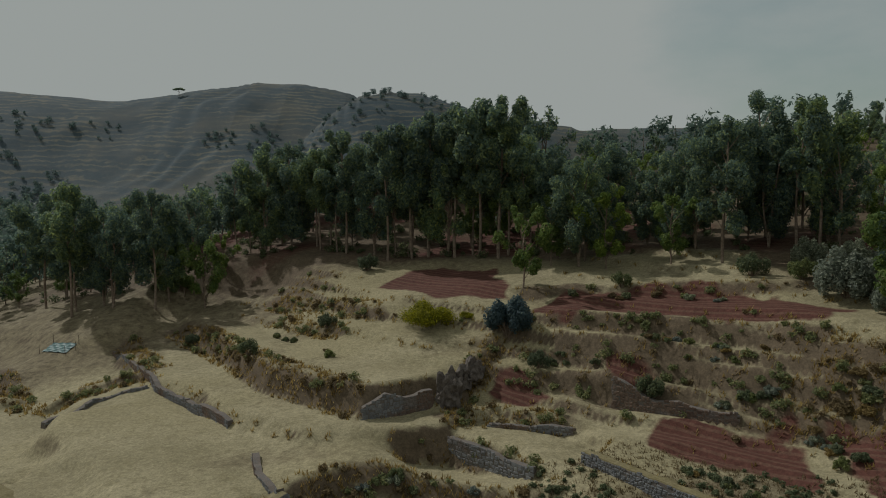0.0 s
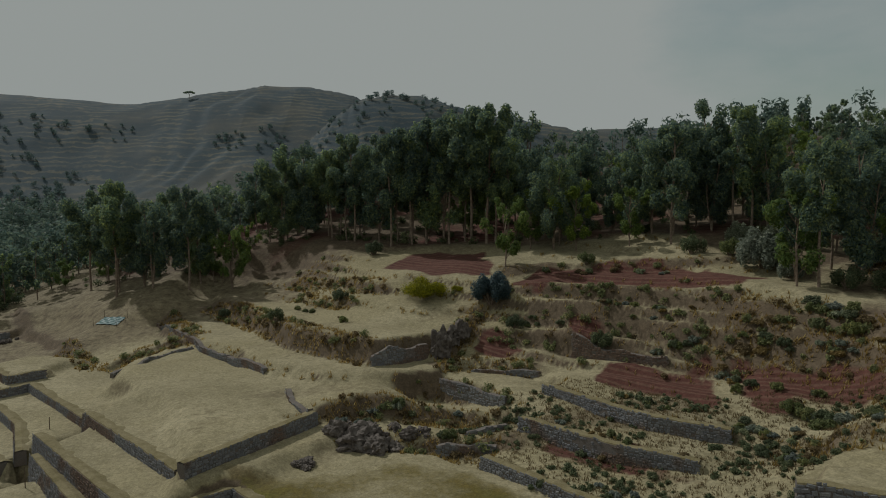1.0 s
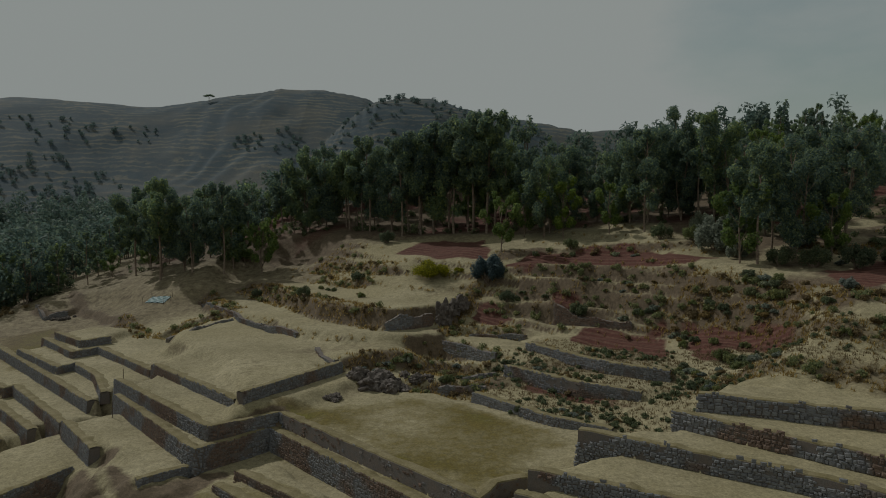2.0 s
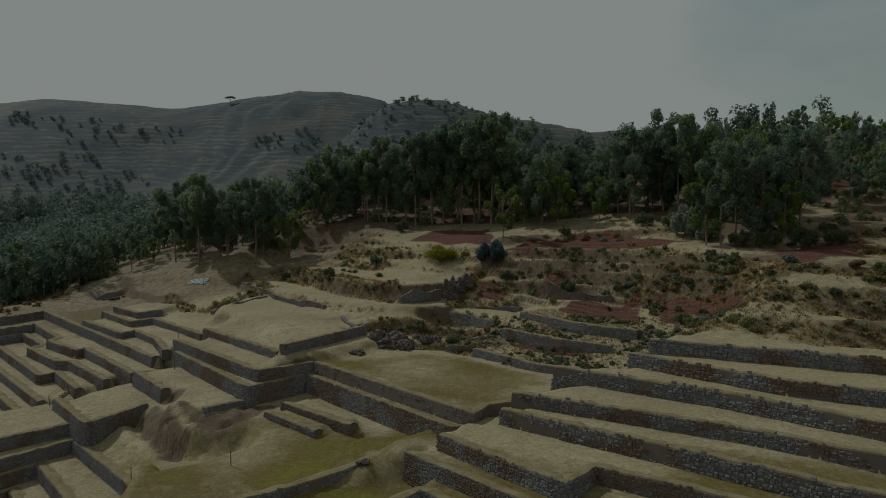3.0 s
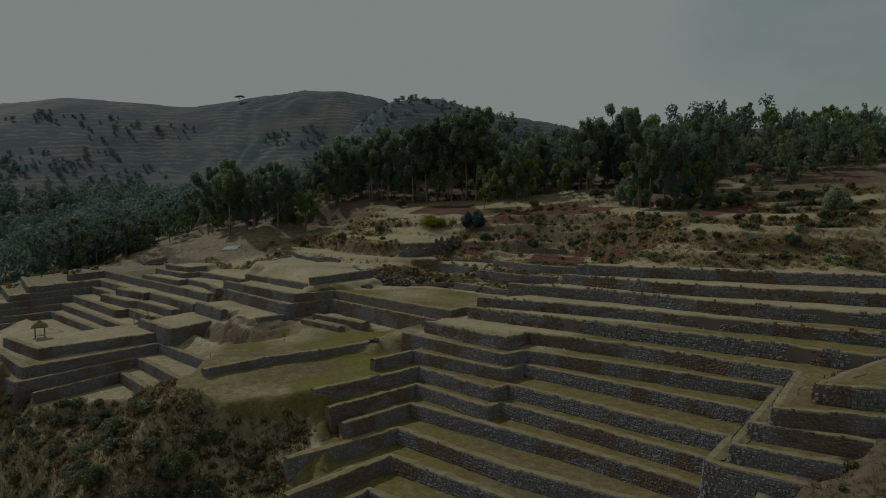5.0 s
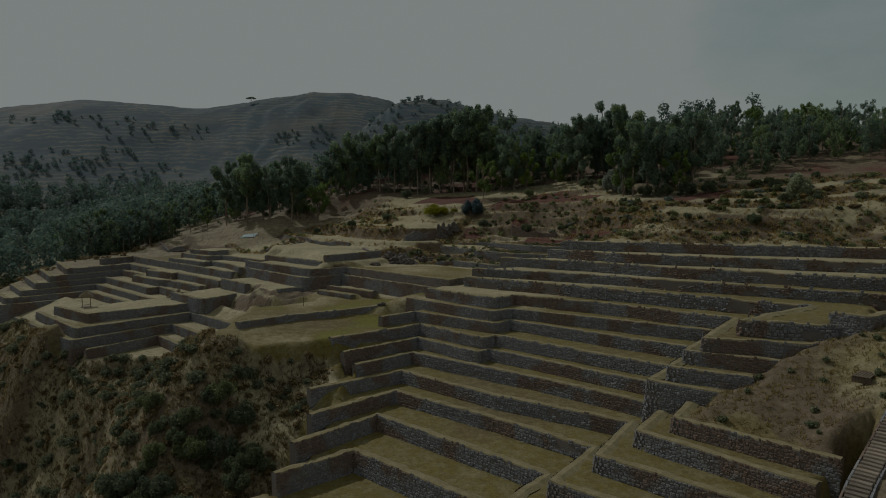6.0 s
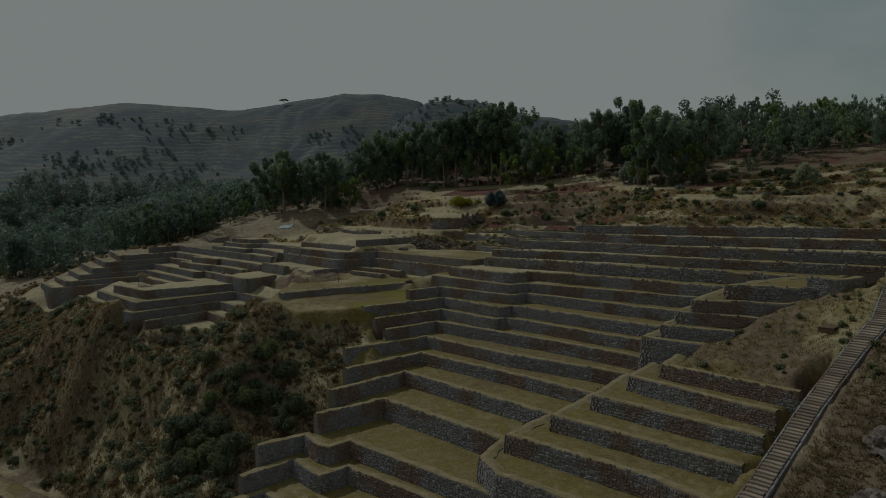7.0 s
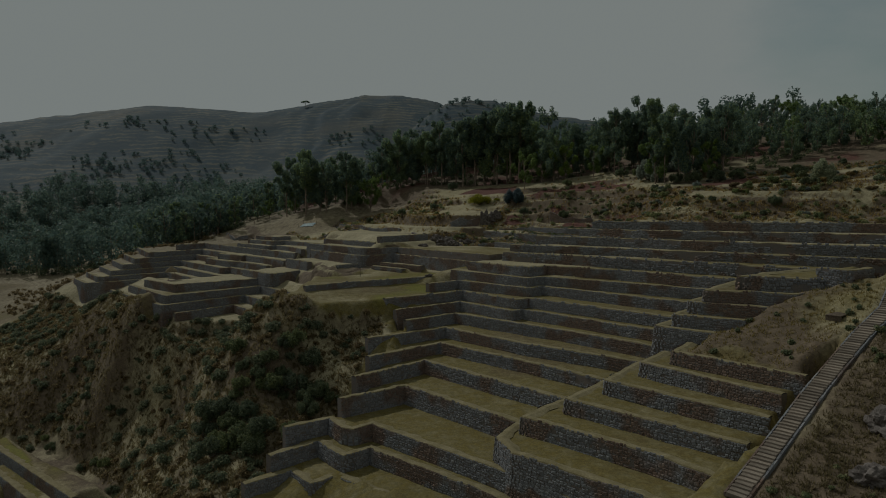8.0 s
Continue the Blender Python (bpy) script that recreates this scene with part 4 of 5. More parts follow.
for line in ([(6.6, 15.2), (9.6, 12.0), (12.8, 7.9)], [(10.5, 17.2), (18, 14.4)], [(23.1, 17.4), (26.1, 14.4), (31.6, 9.9)], [(-37.6, 52), (-27.3, 36.6), (-25.6, 33.3), (-20.9, 28.4)], [(-20.9, 28.4), (-16.5, 23), (-14.6, 20.4)],
             [(-35.7, 27.3), (-32.9, 33.2), (-27.5, 35)], [(-10.8, 13.1), (-9.9, 9.5), (-7.6, 5.5)], [(-1.8, 17.9), (1.5, 18.8), (5.0, 20.6)], [(-77, 70), (-72.2, 63.5), (-69, 65.5)], [(-99, 101), (-90.7, 92.6), (-84.5, 82)],
             [(7.7, 2.3), (9.8, 2.6), (11.9, 3.2)], [(4.8, 0.6), (7.5, -0.4), (10.1, -1.5)]):
    field_wall(line)
BIG = {"t_one": (0.42, 300), "t_two": (0.36, 260), "t_three": (0.34, 280), "t_four": (0.34, 300), "t_five": (0.34, 260), "a": (0.32, 260), "b": (0.3, 200),
       "g": (0.32, 200), "h": (0.32, 250), "i": (0.32, 280), "j": (0.32, 250), "k": (0.32, 200)}
for name, (wall, rows, side) in WALLS.items():
    size, single = BIG.get(name, (0.3, 0))
    lay_stones(name, wall, rows, side, size, single)


# ---- plants ----
def leaf_cards(rng, centres, radii, count, size, droop=0.35, wide=0.3):
    """Leaf sprays over clumps, two to a count: pointed blades that face outwards from their clump, denser towards its outside."""
    centres, radii, count = np.asarray(centres, float), np.asarray(radii, float), 2 * count
    share = radii[:, 0] * radii[:, 2]
    pick = rng.choice(len(centres), count, p=share / share.sum())
    d = rng.normal(size=(count, 3))
    d /= np.linalg.norm(d, axis=1)[:, None]
    p = centres[pick] + d * radii[pick] * (rng.random((count, 1)) ** 0.33)
    face = d + rng.normal(0, 0.45, (count, 3)) + [0, 0, 0.25]
    face /= np.linalg.norm(face, axis=1)[:, None]
    a = rng.normal(size=(count, 3))
    a[:, 2] -= droop
    a -= face * (a * face).sum(1)[:, None]
    a /= np.linalg.norm(a, axis=1)[:, None] + 1e-9
    b = np.cross(face, a)
    s = size * rng.uniform(0.55, 1.35, (count, 1))
    v = np.stack([p - a * s * 0.4 + b * s * wide, p + a * s * 0.6, p - a * s * 0.4 - b * s * wide], 1).reshape(-1, 3)
    return v, np.arange(3 * count).reshape(-1, 3)


def leafage(name, cards, mat, parent, label=""):
    """A part made of triangles given as arrays."""
    v, f = cards
    me = bpy.data.meshes.new(name)
    me.vertices.add(len(v))
    me.vertices.foreach_set("co", np.ascontiguousarray(v, np.float32).ravel())
    me.loops.add(f.size)
    me.loops.foreach_set("vertex_index", f.ravel().astype(np.int32))
    me.polygons.add(len(f))
    me.polygons.foreach_set("loop_start", np.arange(0, f.size, 3, dtype=np.int32))
    me.update(calc_edges=True)
    me.materials.append(mat)
    ob = new(name, me)
    if parent is not None:
        ob.parent = parent
    return tagged(ob, label) if label else ob


def tube(points, radii, sides=6):
    v, f = [], []
    for k, (p, r) in enumerate(zip(points, radii)):
        v += [(p[0] + r * math.cos(6.2832 * a / sides), p[1] + r * math.sin(6.2832 * a / sides), p[2]) for a in range(sides)]
        if k:
            o = (k - 1) * sides
            f += [(o + a, o + (a + 1) % sides, o + sides + (a + 1) % sides, o + sides + a) for a in range(sides)]
    return v, f


def joined(pieces):
    verts, faces = [], []
    for v, f in pieces:
        o = len(verts)
        verts += [tuple(map(float, p)) for p in v]
        faces += [tuple(int(i) + o for i in q) for q in f]
    return verts, faces


def eucalyptus(seed, tall=20.0, leaves=3200, leaf=0.5, slim=1.0, bare=0.3, mat=None, label="", stems=1):
    """Slim stems with rising limbs; the crown hangs on them in separate billows with gaps between."""
    rng, rnd = np.random.default_rng(seed), random.Random(seed)
    wood, centres, radii = [], [], []
    for stem in range(stems):
        way, part_h = rnd.uniform(0, 6.28), tall * (1.0 if stem == 0 else rnd.uniform(0.72, 0.92))
        lean = (0.02 + 0.07 * (stems > 1)) * part_h
        sway = rnd.uniform(0.15, 0.4)
        at = lambda t: (lean * t * math.cos(way) + sway * math.sin(5 * t + seed), lean * t * math.sin(way) + sway * (math.cos(4 * t + seed) - math.cos(seed)), part_h * t)
        trunk = tube([at(t / 8 * 0.96) for t in range(9)], [0.19 * (1 - 0.82 * t / 8) * part_h / 20 + 0.03 for t in range(9)], 7)
        trunk[0][:] = [(x, y, z - (0.6 if z < 0.3 else 0)) for x, y, z in trunk[0]]
        wood.append(trunk)
        n = rnd.randint(9, 13)
        for k in range(n):
            t = bare + (0.98 - bare) * (k + rnd.random() * 0.9) / n
            a = k * 2.4 + rnd.uniform(-0.7, 0.7)
            up = (t - bare) / (1 - bare)
            reach = slim * part_h * (0.045 + 0.135 * math.sin(math.pi * (0.14 + 0.80 * up)) ** 0.8) * rnd.uniform(0.5, 1.25)
            b0 = at(max(t - 0.09, 0.12))
            b1 = (b0[0] + reach * 0.5 * math.cos(a), b0[1] + reach * 0.5 * math.sin(a), b0[2] + reach * 0.55 + 0.4)
            b2 = (b0[0] + reach * math.cos(a), b0[1] + reach * math.sin(a), b0[2] + reach * 0.8 + 1.0)
            wood.append(tube([b0, b1, b2], [0.075, 0.05, 0.02], 4))
            r = part_h * 0.082 * rnd.uniform(0.6, 1.3) * (1 - 0.3 * up)
            centres += [b2, ((b1[0] + b2[0]) / 2, (b1[1] + b2[1]) / 2, b1[2] + 0.2), (b2[0] + r * rnd.uniform(-0.8, 0.8), b2[1] + r * rnd.uniform(-0.8, 0.8), b2[2] - r * 0.8)]
            radii += [(r, r, r * rnd.uniform(0.8, 1.3)), (r * 0.85, r * 0.85, r), (r * 0.6, r * 0.6, r * 0.8)]
        for f in (0.93, 0.985):
            centres.append(at(f))
            radii.append((part_h * 0.042, part_h * 0.042, part_h * 0.06))
    top = max(c[2] + r[2] for c, r in zip(centres, radii)) / tall
    centres = [(x, y, z / top) for x, y, z in centres]
    wood = [([(x, y, z / top) for x, y, z in v], f) for v, f in wood]
    tree = new("eucalyptus_tree")
    part("trunk", *joined(wood), BARK, tree, "slender pale trunk with bare limbs")
    leafage("crown", leaf_cards(rng, centres, radii, leaves, leaf, 0.9, 0.27), mat or LEAF, tree)
    return tagged(tree, label or "tall slender eucalyptus with dark blue-green foliage and bare trunk", "tree", "eucalyptus wood")


def bush(seed, name, wide, tall, leaves, leaf, mat, label, group=""):
    rng, rnd = np.random.default_rng(seed), random.Random(seed)
    centres, radii, wood = [], [], []
    for k in range(max(5, int(5 * wide))):
        a, r = rnd.uniform(0, 6.28), wide * 0.42 * math.sqrt(rnd.random())
        h = tall * rnd.uniform(0.35, 0.8) * (1 - 0.5 * (r / (wide * 0.5)) ** 2)
        centres.append((r * math.cos(a), r * math.sin(a), h))
        s = rnd.uniform(0.7, 1.2)
        radii.append((wide * 0.17 * s, wide * 0.17 * s, tall * 0.28 * s))
        wood.append(tube([(0.1 * math.cos(a), 0.1 * math.sin(a), -0.3), (r * 0.5 * math.cos(a), r * 0.5 * math.sin(a), h * 0.6), (r * math.cos(a), r * math.sin(a), h)], [0.05, 0.035, 0.015], 4))
    thing = new(name)
    part("branchwork", *joined(wood), BARK, thing)
    leafage("foliage", leaf_cards(rng, centres, radii, leaves, leaf, 0.0), mat, thing)
    return tagged(thing, label, "bush", group)


def put(ob, x, y, scale=1.0, turn=0.0, sink=0.05, flat=1.0):
    m = pose(x, y, height(x, y) - sink, 0, 0, turn) @ Matrix.Diagonal((scale, scale, scale * flat, 1))
    return copy_thing(ob, m)


def discard(ob):
    for o in (*ob.children_recursive, ob):
        bpy.data.objects.remove(o)


SLIM, BARE, STEMS = (0.95, 1.25, 1.05, 1.3, 0.9, 1.2), (0.28, 0.14, 0.42, 0.20, 0.46, 0.10), (1, 2, 1, 3, 1, 2)
FINE = [eucalyptus(10 + k, 20, 5200 + 500 * STEMS[k], 0.46, SLIM[k], BARE[k], None, "", STEMS[k]) for k in range(6)]
TALL = [eucalyptus(20 + k, 20, 2300 + 200 * STEMS[k], 0.60, SLIM[k], BARE[k], None, "", STEMS[k]) for k in range(6)]
FAR = [eucalyptus(30 + k, 20, 1150, 0.88, (1.15, 1.4, 1.1, 1.3)[k], 0.12, None, "", (1, 2, 1, 2)[k]) for k in range(4)]
YOUNG = [eucalyptus(50 + k, 11, 1700, 0.44, 1.5, 0.10, LEAF_GREEN, "young eucalyptus with bright green leaves at the edge of the wood", (1, 2, 1)[k]) for k in range(3)]
# standing trees along the edge of the wood: x, y, height
EDGE = [
    (-59, 77, 20.5), (-50, 66, 22), (-43, 65, 17), (-36.5, 65, 19.5), (-20.7, 76, 16), (-15.8, 76, 19), (-10.6, 72, 18), (-5.6, 67.6, 21),
    (1.3, 61, 21), (5.2, 62, 22), (8, 62, 23.5), (12.3, 59.5, 24.5), (15.5, 58, 25), (18.4, 55.5, 25), (26, 49.6, 15), (27.3, 43, 15.5),
    (34, 52.7, 16), (39.8, 44, 14), (42, 39, 16), (42, 32, 18), (51, 37.7, 19.5), (51, 31.6, 18), (52.7, 29.6, 18.5), (48, 7.8, 16.5),
    (56.3, 16.7, 13), (53.5, 8.2, 16.5), (62, 14, 16), (62.3, 10.4, 16),
]
rnd = random.Random(77)
for x, y, h in EDGE:
    kinds = (FINE[2], FINE[4]) if -8 < x < 20 else FINE
    put(rnd.choice(kinds), x, y, h / 20, rnd.uniform(0, 360))
    a, d = rnd.uniform(0.3, 2.8), rnd.uniform(2.2, 4.2)
    put(rnd.choice(kinds), x + d * math.cos(a), y + d * math.sin(a), h / 20 * rnd.uniform(0.68, 0.92), rnd.uniform(0, 360))
for x, y, h in ((-28.5, 65, 12), (18.3, 37.5, 10.5), (46, 9, 11), (24, 46, 10), (37, 36, 9), (57, 6, 9), (-33, 69, 9), (30, 40, 11)):
    put(rnd.choice(YOUNG), x, y, h / 11, rnd.uniform(0, 360))
# the wood behind the edge
FRONT = [(-215, 100), (-172, 90), (-140, 82), (-112, 72), (-92, 70), (-76, 79), (-62, 82), (-40, 70), (-12, 75), (0, 64), (17, 58), (27, 48), (40, 44), (50, 36), (58, 22), (68, 18), (92, 14), (125, 8)]
DEPTH = [(150, 60), (110, 110), (40, 130), (-20, 140), (-80, 190), (-150, 240), (-235, 230), (-260, 150)]
spots = []
tries = 0
while len(spots) < 330 and tries < 30000:
    tries += 1
    x, y = rnd.uniform(-112, 140), rnd.uniform(10, 118)
    if not inside(np.array([x]), np.array([y]), FRONT + DEPTH)[0]:
        continue
    gap = 4.9 + 0.03 * (y - 40) + (-0.5 if x > 45 else -0.2) + 2.2 * float(lattice(np.array([x]), np.array([y]), 16, 71)[0])
    if any((x - a) ** 2 + (y - b) ** 2 < gap * gap for a, b in spots):
        continue
    spots.append((x, y))
for k, (x, y) in enumerate(spots):
    near = y < 92 and x > -72
    tall = rnd.uniform(11, 17) if x < -30 else rnd.uniform(14, 21) if x < 30 else rnd.uniform(8, 14.5)
    if x < 10 and y > 80:
        tall *= 0.78
    if x > 30 and y > 46:
        tall *= 0.68
    elif x > 58:
        tall *= 0.8
    if near and rnd.random() < 0.16:
        put(rnd.choice(YOUNG), x, y, rnd.uniform(0.6, 1.3) * (0.75 if x > 58 else 1), rnd.uniform(0, 360))
    else:
        put(rnd.choice(TALL if near else FAR), x, y, tall / 20, rnd.uniform(0, 360))
lone = new("hill_tree")
part("trunk", *joined([tube([(0, 0, -0.4), (0.2, 0, 1.6), (0.5, 0.1, 3.4)], [0.2, 0.15, 0.08], 6)] + [tube([(0.3, 0, 2.2), (0.3 + 2.6 * math.cos(a), 1.8 * math.sin(a), 3.9)], [0.1, 0.04], 4) for a in (0.3, 1.9, 3.2, 4.6)]), BARK, lone)
leafage("crown", leaf_cards(np.random.default_rng(91), [(-2.2, 0, 4.0), (-0.6, 0.6, 4.5), (1.2, -0.4, 4.6), (2.9, 0.2, 4.1)], [(1.5, 1.3, 0.6), (1.6, 1.4, 0.7), (1.7, 1.4, 0.7), (1.4, 1.2, 0.55)], 420, 0.7), LEAF, lone)
lone.matrix_basis = pose(-129.3, 401, height(-129.3, 401), 0, 0, 15)
tagged(lone, "small lone flat-crowned tree on the crest of a hill", "tree")
for o in FINE + TALL + FAR + YOUNG:
    discard(o)


def far_wood(name, count, cards, card, tall, where, label, seed, wide, mat):
    """Trees too many and too far to tell apart: crowns and thin trunks. where: a test for a place, giving its density."""
    rng, rnd = np.random.default_rng(seed), random.Random(seed)
    centres, radii, trunks = [], [], []
    while len(centres) < 3 * count:
        x, y = rnd.uniform(-420, 230), rnd.uniform(60, 425)
        if rnd.random() > where(x, y):
            continue
        h, z = rnd.uniform(*tall) * (0.74 if x > 20 else 0.8 if -90 < x < 10 and y < 150 else 1), height(x, y)
        trunks.append(tube([(x, y, z - 0.5), (x, y, z + h * 0.8)], [0.13, 0.05], 3))
        for k in range(3):
            centres.append((x + rnd.uniform(-1, 1) * h * 0.13, y + rnd.uniform(-1, 1) * h * 0.13, z + h * (0.30 + 0.25 * k)))
            radii.append((h * wide, h * wide, h * 0.19))
    ob = leafage(name, leaf_cards(rng, centres, radii, cards, card), mat, None)
    tagged(ob, label, "woodland", kind="stuff")
    ob = part(name + "_trunks", *joined(trunks), BARK, None)
    tagged(ob, "thin trunks of the " + label, "woodland", kind="stuff")


def left_wood(x, y):
    return 1.0 if inside(np.array([x]), np.array([y]), FRONT + DEPTH)[0] and (x < -80 or y > 95) else 0.0


def hill_wood(x, y):
    if y < 150 or y > 365:
        return 0.0
    return 0.30 + 1.1 * float(lattice(np.array([x]), np.array([y]), 40, 51)[0]) + 0.3 * float(lattice(np.array([x]), np.array([y]), 13, 52)[0]) - 0.0022 * (y - 170)


far_wood("valley_wood", 700, 72000, 1.25, (11, 18), left_wood, "dense dark eucalyptus wood filling the valley side", 9, 0.19, HAZE_LEAF)
far_wood("distant_wood", 1250, 42000, 0.8, (1.5, 4), hill_wood, "dark trees scattered over the far hillsides", 10, 0.5, HAZE_LEAF)


# ---- bushes and scrub ----
def scatter(rnd, poly, n, test=None):
    xs, ys = [p[0] for p in poly], [p[1] for p in poly]
    got = []
    while len(got) < n:
        m = 400
        x = np.array([rnd.uniform(min(xs), max(xs)) for _ in range(m)])
        y = np.array([rnd.uniform(min(ys), max(ys)) for _ in range(m)])
        ok = inside(x, y, poly)
        if test is not None:
            ok &= test(x, y)
        got += list(zip(x[ok].tolist(), y[ok].tolist()))
    return got[:n]


def steep(x, y, over=0.45):
    d = 0.7
    gx_, gy_ = ground_z(x + d, y) - ground_z(x - d, y), ground_z(x, y + d) - ground_z(x, y - d)
    return np.hypot(gx_, gy_) / (2 * d) > over


def on_plate(x, y):
    hit = np.zeros(np.shape(x), bool)
    for name, top, line, back in TERRACES:
        hit |= inside(x, y, line + back)
    return hit


def scrub(name, spots, sizes, cards, leaf, mat, label, seed):
    rng, rnd = np.random.default_rng(seed), random.Random(seed)
    P = np.array(spots)
    Z = ground_z(P[:, 0], P[:, 1])
    centres, radii = [], []
    for (x, y), z in zip(spots, Z):
        s = rnd.uniform(*sizes)
        for k in range(3):
            a, r = rnd.uniform(0, 6.28), s * rnd.uniform(0, 0.45)
            centres.append((x + r * math.cos(a), y + r * math.sin(a), z + s * rnd.uniform(0.15, 0.45)))
            radii.append((s * 0.42, s * 0.42, s * 0.36))
    ob = leafage(name, leaf_cards(rng, centres, radii, cards, leaf, -0.2), mat, None)
    return tagged(ob, label, "scrub", kind="stuff")


def tufts(name, spots, tall, mat, label, seed):
    """Tussocks of dry grass: a few bent blades each."""
    rng = np.random.default_rng(seed)
    P = np.repeat(np.array(spots), 6, 0)
    n = len(P)
    base = np.c_[P + rng.normal(0, 0.12, (n, 2)), np.zeros(n)]
    base[:, 2] = ground_z(base[:, 0], base[:, 1]) - 0.05
    a = rng.uniform(0, 6.28, n)
    h = tall * rng.uniform(0.5, 1.2, n)
    tip = base + np.c_[np.cos(a) * h * 0.6, np.sin(a) * h * 0.6, h]
    w = np.c_[-np.sin(a), np.cos(a), np.zeros(n)] * (0.16 * tall)
    v = np.stack([base - w, base + w, tip], 1).reshape(-1, 3)
    f = np.arange(3 * n).reshape(-1, 3)
    ob = leafage(name, (v, f), mat, None)
    return tagged(ob, label, "grass", kind="stuff")


def along(rnd, lines, n, low, high):
    """Places scattered along lines, between two distances on their uphill side."""
    runs = [(a, b) for line in lines for a, b in zip(line, line[1:])]
    got = []
    for (x0, y0), (x1, y1) in rnd.choices(runs, [math.dist(a, b) for a, b in runs], k=n):
        t, d, run = rnd.random(), rnd.uniform(low, high), math.hypot(x1 - x0, y1 - y0)
        got.append((x0 + (x1 - x0) * t - (y1 - y0) / run * d, y0 + (y1 - y0) * t + (x1 - x0) / run * d))
    return got


rnd = random.Random(21)
FACES = [line for drop, wide, line in BANKS if wide > 0.5 and not 12 < line[0][0] < 26]
FIELDS = [(-34, 44), (-18, 8), (-8, 3), (10, -6), (22, -16), (32, -14), (50, -24), (66, -32), (92, -38), (105, 0), (56, 20), (40, 40), (18, 54), (-4, 60), (-24, 64)]
scrub("bank_scrub", along(rnd, FACES, 340, -1.8, 1.0) + along(rnd, [[(20.5, 24.6), (27.6, 18.1), (37.9, 7.5)], [(21.5, 27.6), (31.2, 20.2), (40.5, 11)], [(13, 24), (22.2, 18.4)]], 60, -0.9, 0.3) + scatter(rnd, FIELDS, 70, lambda x, y: steep(x, y, 0.7) & ~on_plate(x, y)), (0.4, 1.3), 16000, 0.30, LIGHT_SHRUB, "low dark scrub along the banks between old fields", 1)
scrub("dry_scrub", along(rnd, FACES, 420, -2.0, 1.2) + scatter(rnd, FIELDS, 60, lambda x, y: steep(x, y, 0.7) & ~on_plate(x, y)), (0.3, 1.0), 13000, 0.30, BRUSH, "dry brown brush along the field banks", 2)
scrub("slope_scrub", scatter(rnd, SCRUB, 520, lambda x, y: ~on_plate(x, y) & (lattice(x, y, 9, 72) > -0.25)), (0.6, 2.0), 52000, 0.34, LIGHT_SHRUB, "dense dark scrub over the steep slope below the terraces", 3)
scrub("slope_brush", scatter(rnd, SCRUB, 1100, lambda x, y: ~on_plate(x, y)), (0.4, 1.3), 52000, 0.32, BRUSH, "dry brown brush and bracken over the steep slope", 4)
tufts("slope_grass", scatter(rnd, SCRUB, 20000, lambda x, y: ~on_plate(x, y)), 0.46, TUSSOCK, "dry tussock grass on the steep slope", 5)
tufts("field_grass", along(rnd, FACES, 5000, -2.2, 1.6) + scatter(rnd, FIELDS, 1500, lambda x, y: steep(x, y, 0.5)), 0.45, DRY, "dry tussock grass on the field banks", 6)
LOW_FIELDS = [(4, 2), (9, -6), (15, -13.5), (24, -19), (34, -16), (44, -23), (47, -12), (36, -1), (27, 3), (22, 9), (14, 8)]
scrub("field_scrub", scatter(rnd, LOW_FIELDS, 420, lambda x, y: lattice(x, y, 5, 73) > -0.15), (0.2, 0.7), 13000, 0.22, GREEN_SHRUB, "low grey-green herbs and shrubs over rough old fields", 14)
tufts("old_field_grass", scatter(rnd, LOW_FIELDS, 3200), 0.3, BRUSH, "brown grass tufts over rough old fields", 15)
STAIR_SIDE = [(21.2, -101), (31.2, -92.4), (43.2, -82), (56, -68.5), (66, -72), (48, -98), (36, -112), (25, -110)]
scrub("stair_scrub", scatter(rnd, STAIR_SIDE, 120), (0.3, 0.9), 6000, 0.26, LIGHT_SHRUB, "low scrub on the grassy slope beside the long stair", 7)
tufts("stair_grass", scatter(rnd, STAIR_SIDE, 6500), 0.36, TUSSOCK, "dry grass on the slope beside the long stair", 8)
tufts("knoll_grass", scatter(rnd, KNOLL, 700), 0.32, TUSSOCK, "dry and olive grass tufts on a grassy knoll", 12)
scrub("knoll_scrub", scatter(rnd, KNOLL, 26), (0.3, 0.8), 1600, 0.28, LIGHT_SHRUB, "few low shrubs on a grassy knoll", 13)
LEFT = [(-125, 15), (-98, 12), (-90, 30), (-88, 50), (-78, 72), (-84, 90), (-130, 100), (-150, 60)]
scrub("valley_scrub", scatter(rnd, LEFT, 320, lambda x, y: lattice(x, y, 14, 66) > -0.1), (0.5, 1.8), 11000, 0.42, BRUSH, "dry brown brush on the slope beside the fan of terraces", 11)
scrub("valley_undergrowth", scatter(rnd, [(-172, 92), (-140, 84), (-112, 74), (-92, 71), (-76, 80), (-80, 96), (-120, 100), (-170, 120)], 260), (1.2, 3.4), 9000, 0.6, SHRUB, "dark bushes along the foot of the valley wood", 16)
UNDER = [(-70, 92), (-62, 80), (-40, 68), (-12, 72), (0, 62), (17, 56), (27, 46), (40, 42), (50, 30), (58, 14), (70, 8), (90, 8), (95, 40), (60, 70), (0, 90)]
scrub("undergrowth", scatter(rnd, UNDER, 420), (0.7, 2.2), 17000, 0.40, SHRUB, "dark undergrowth at the foot of the trees", 9)

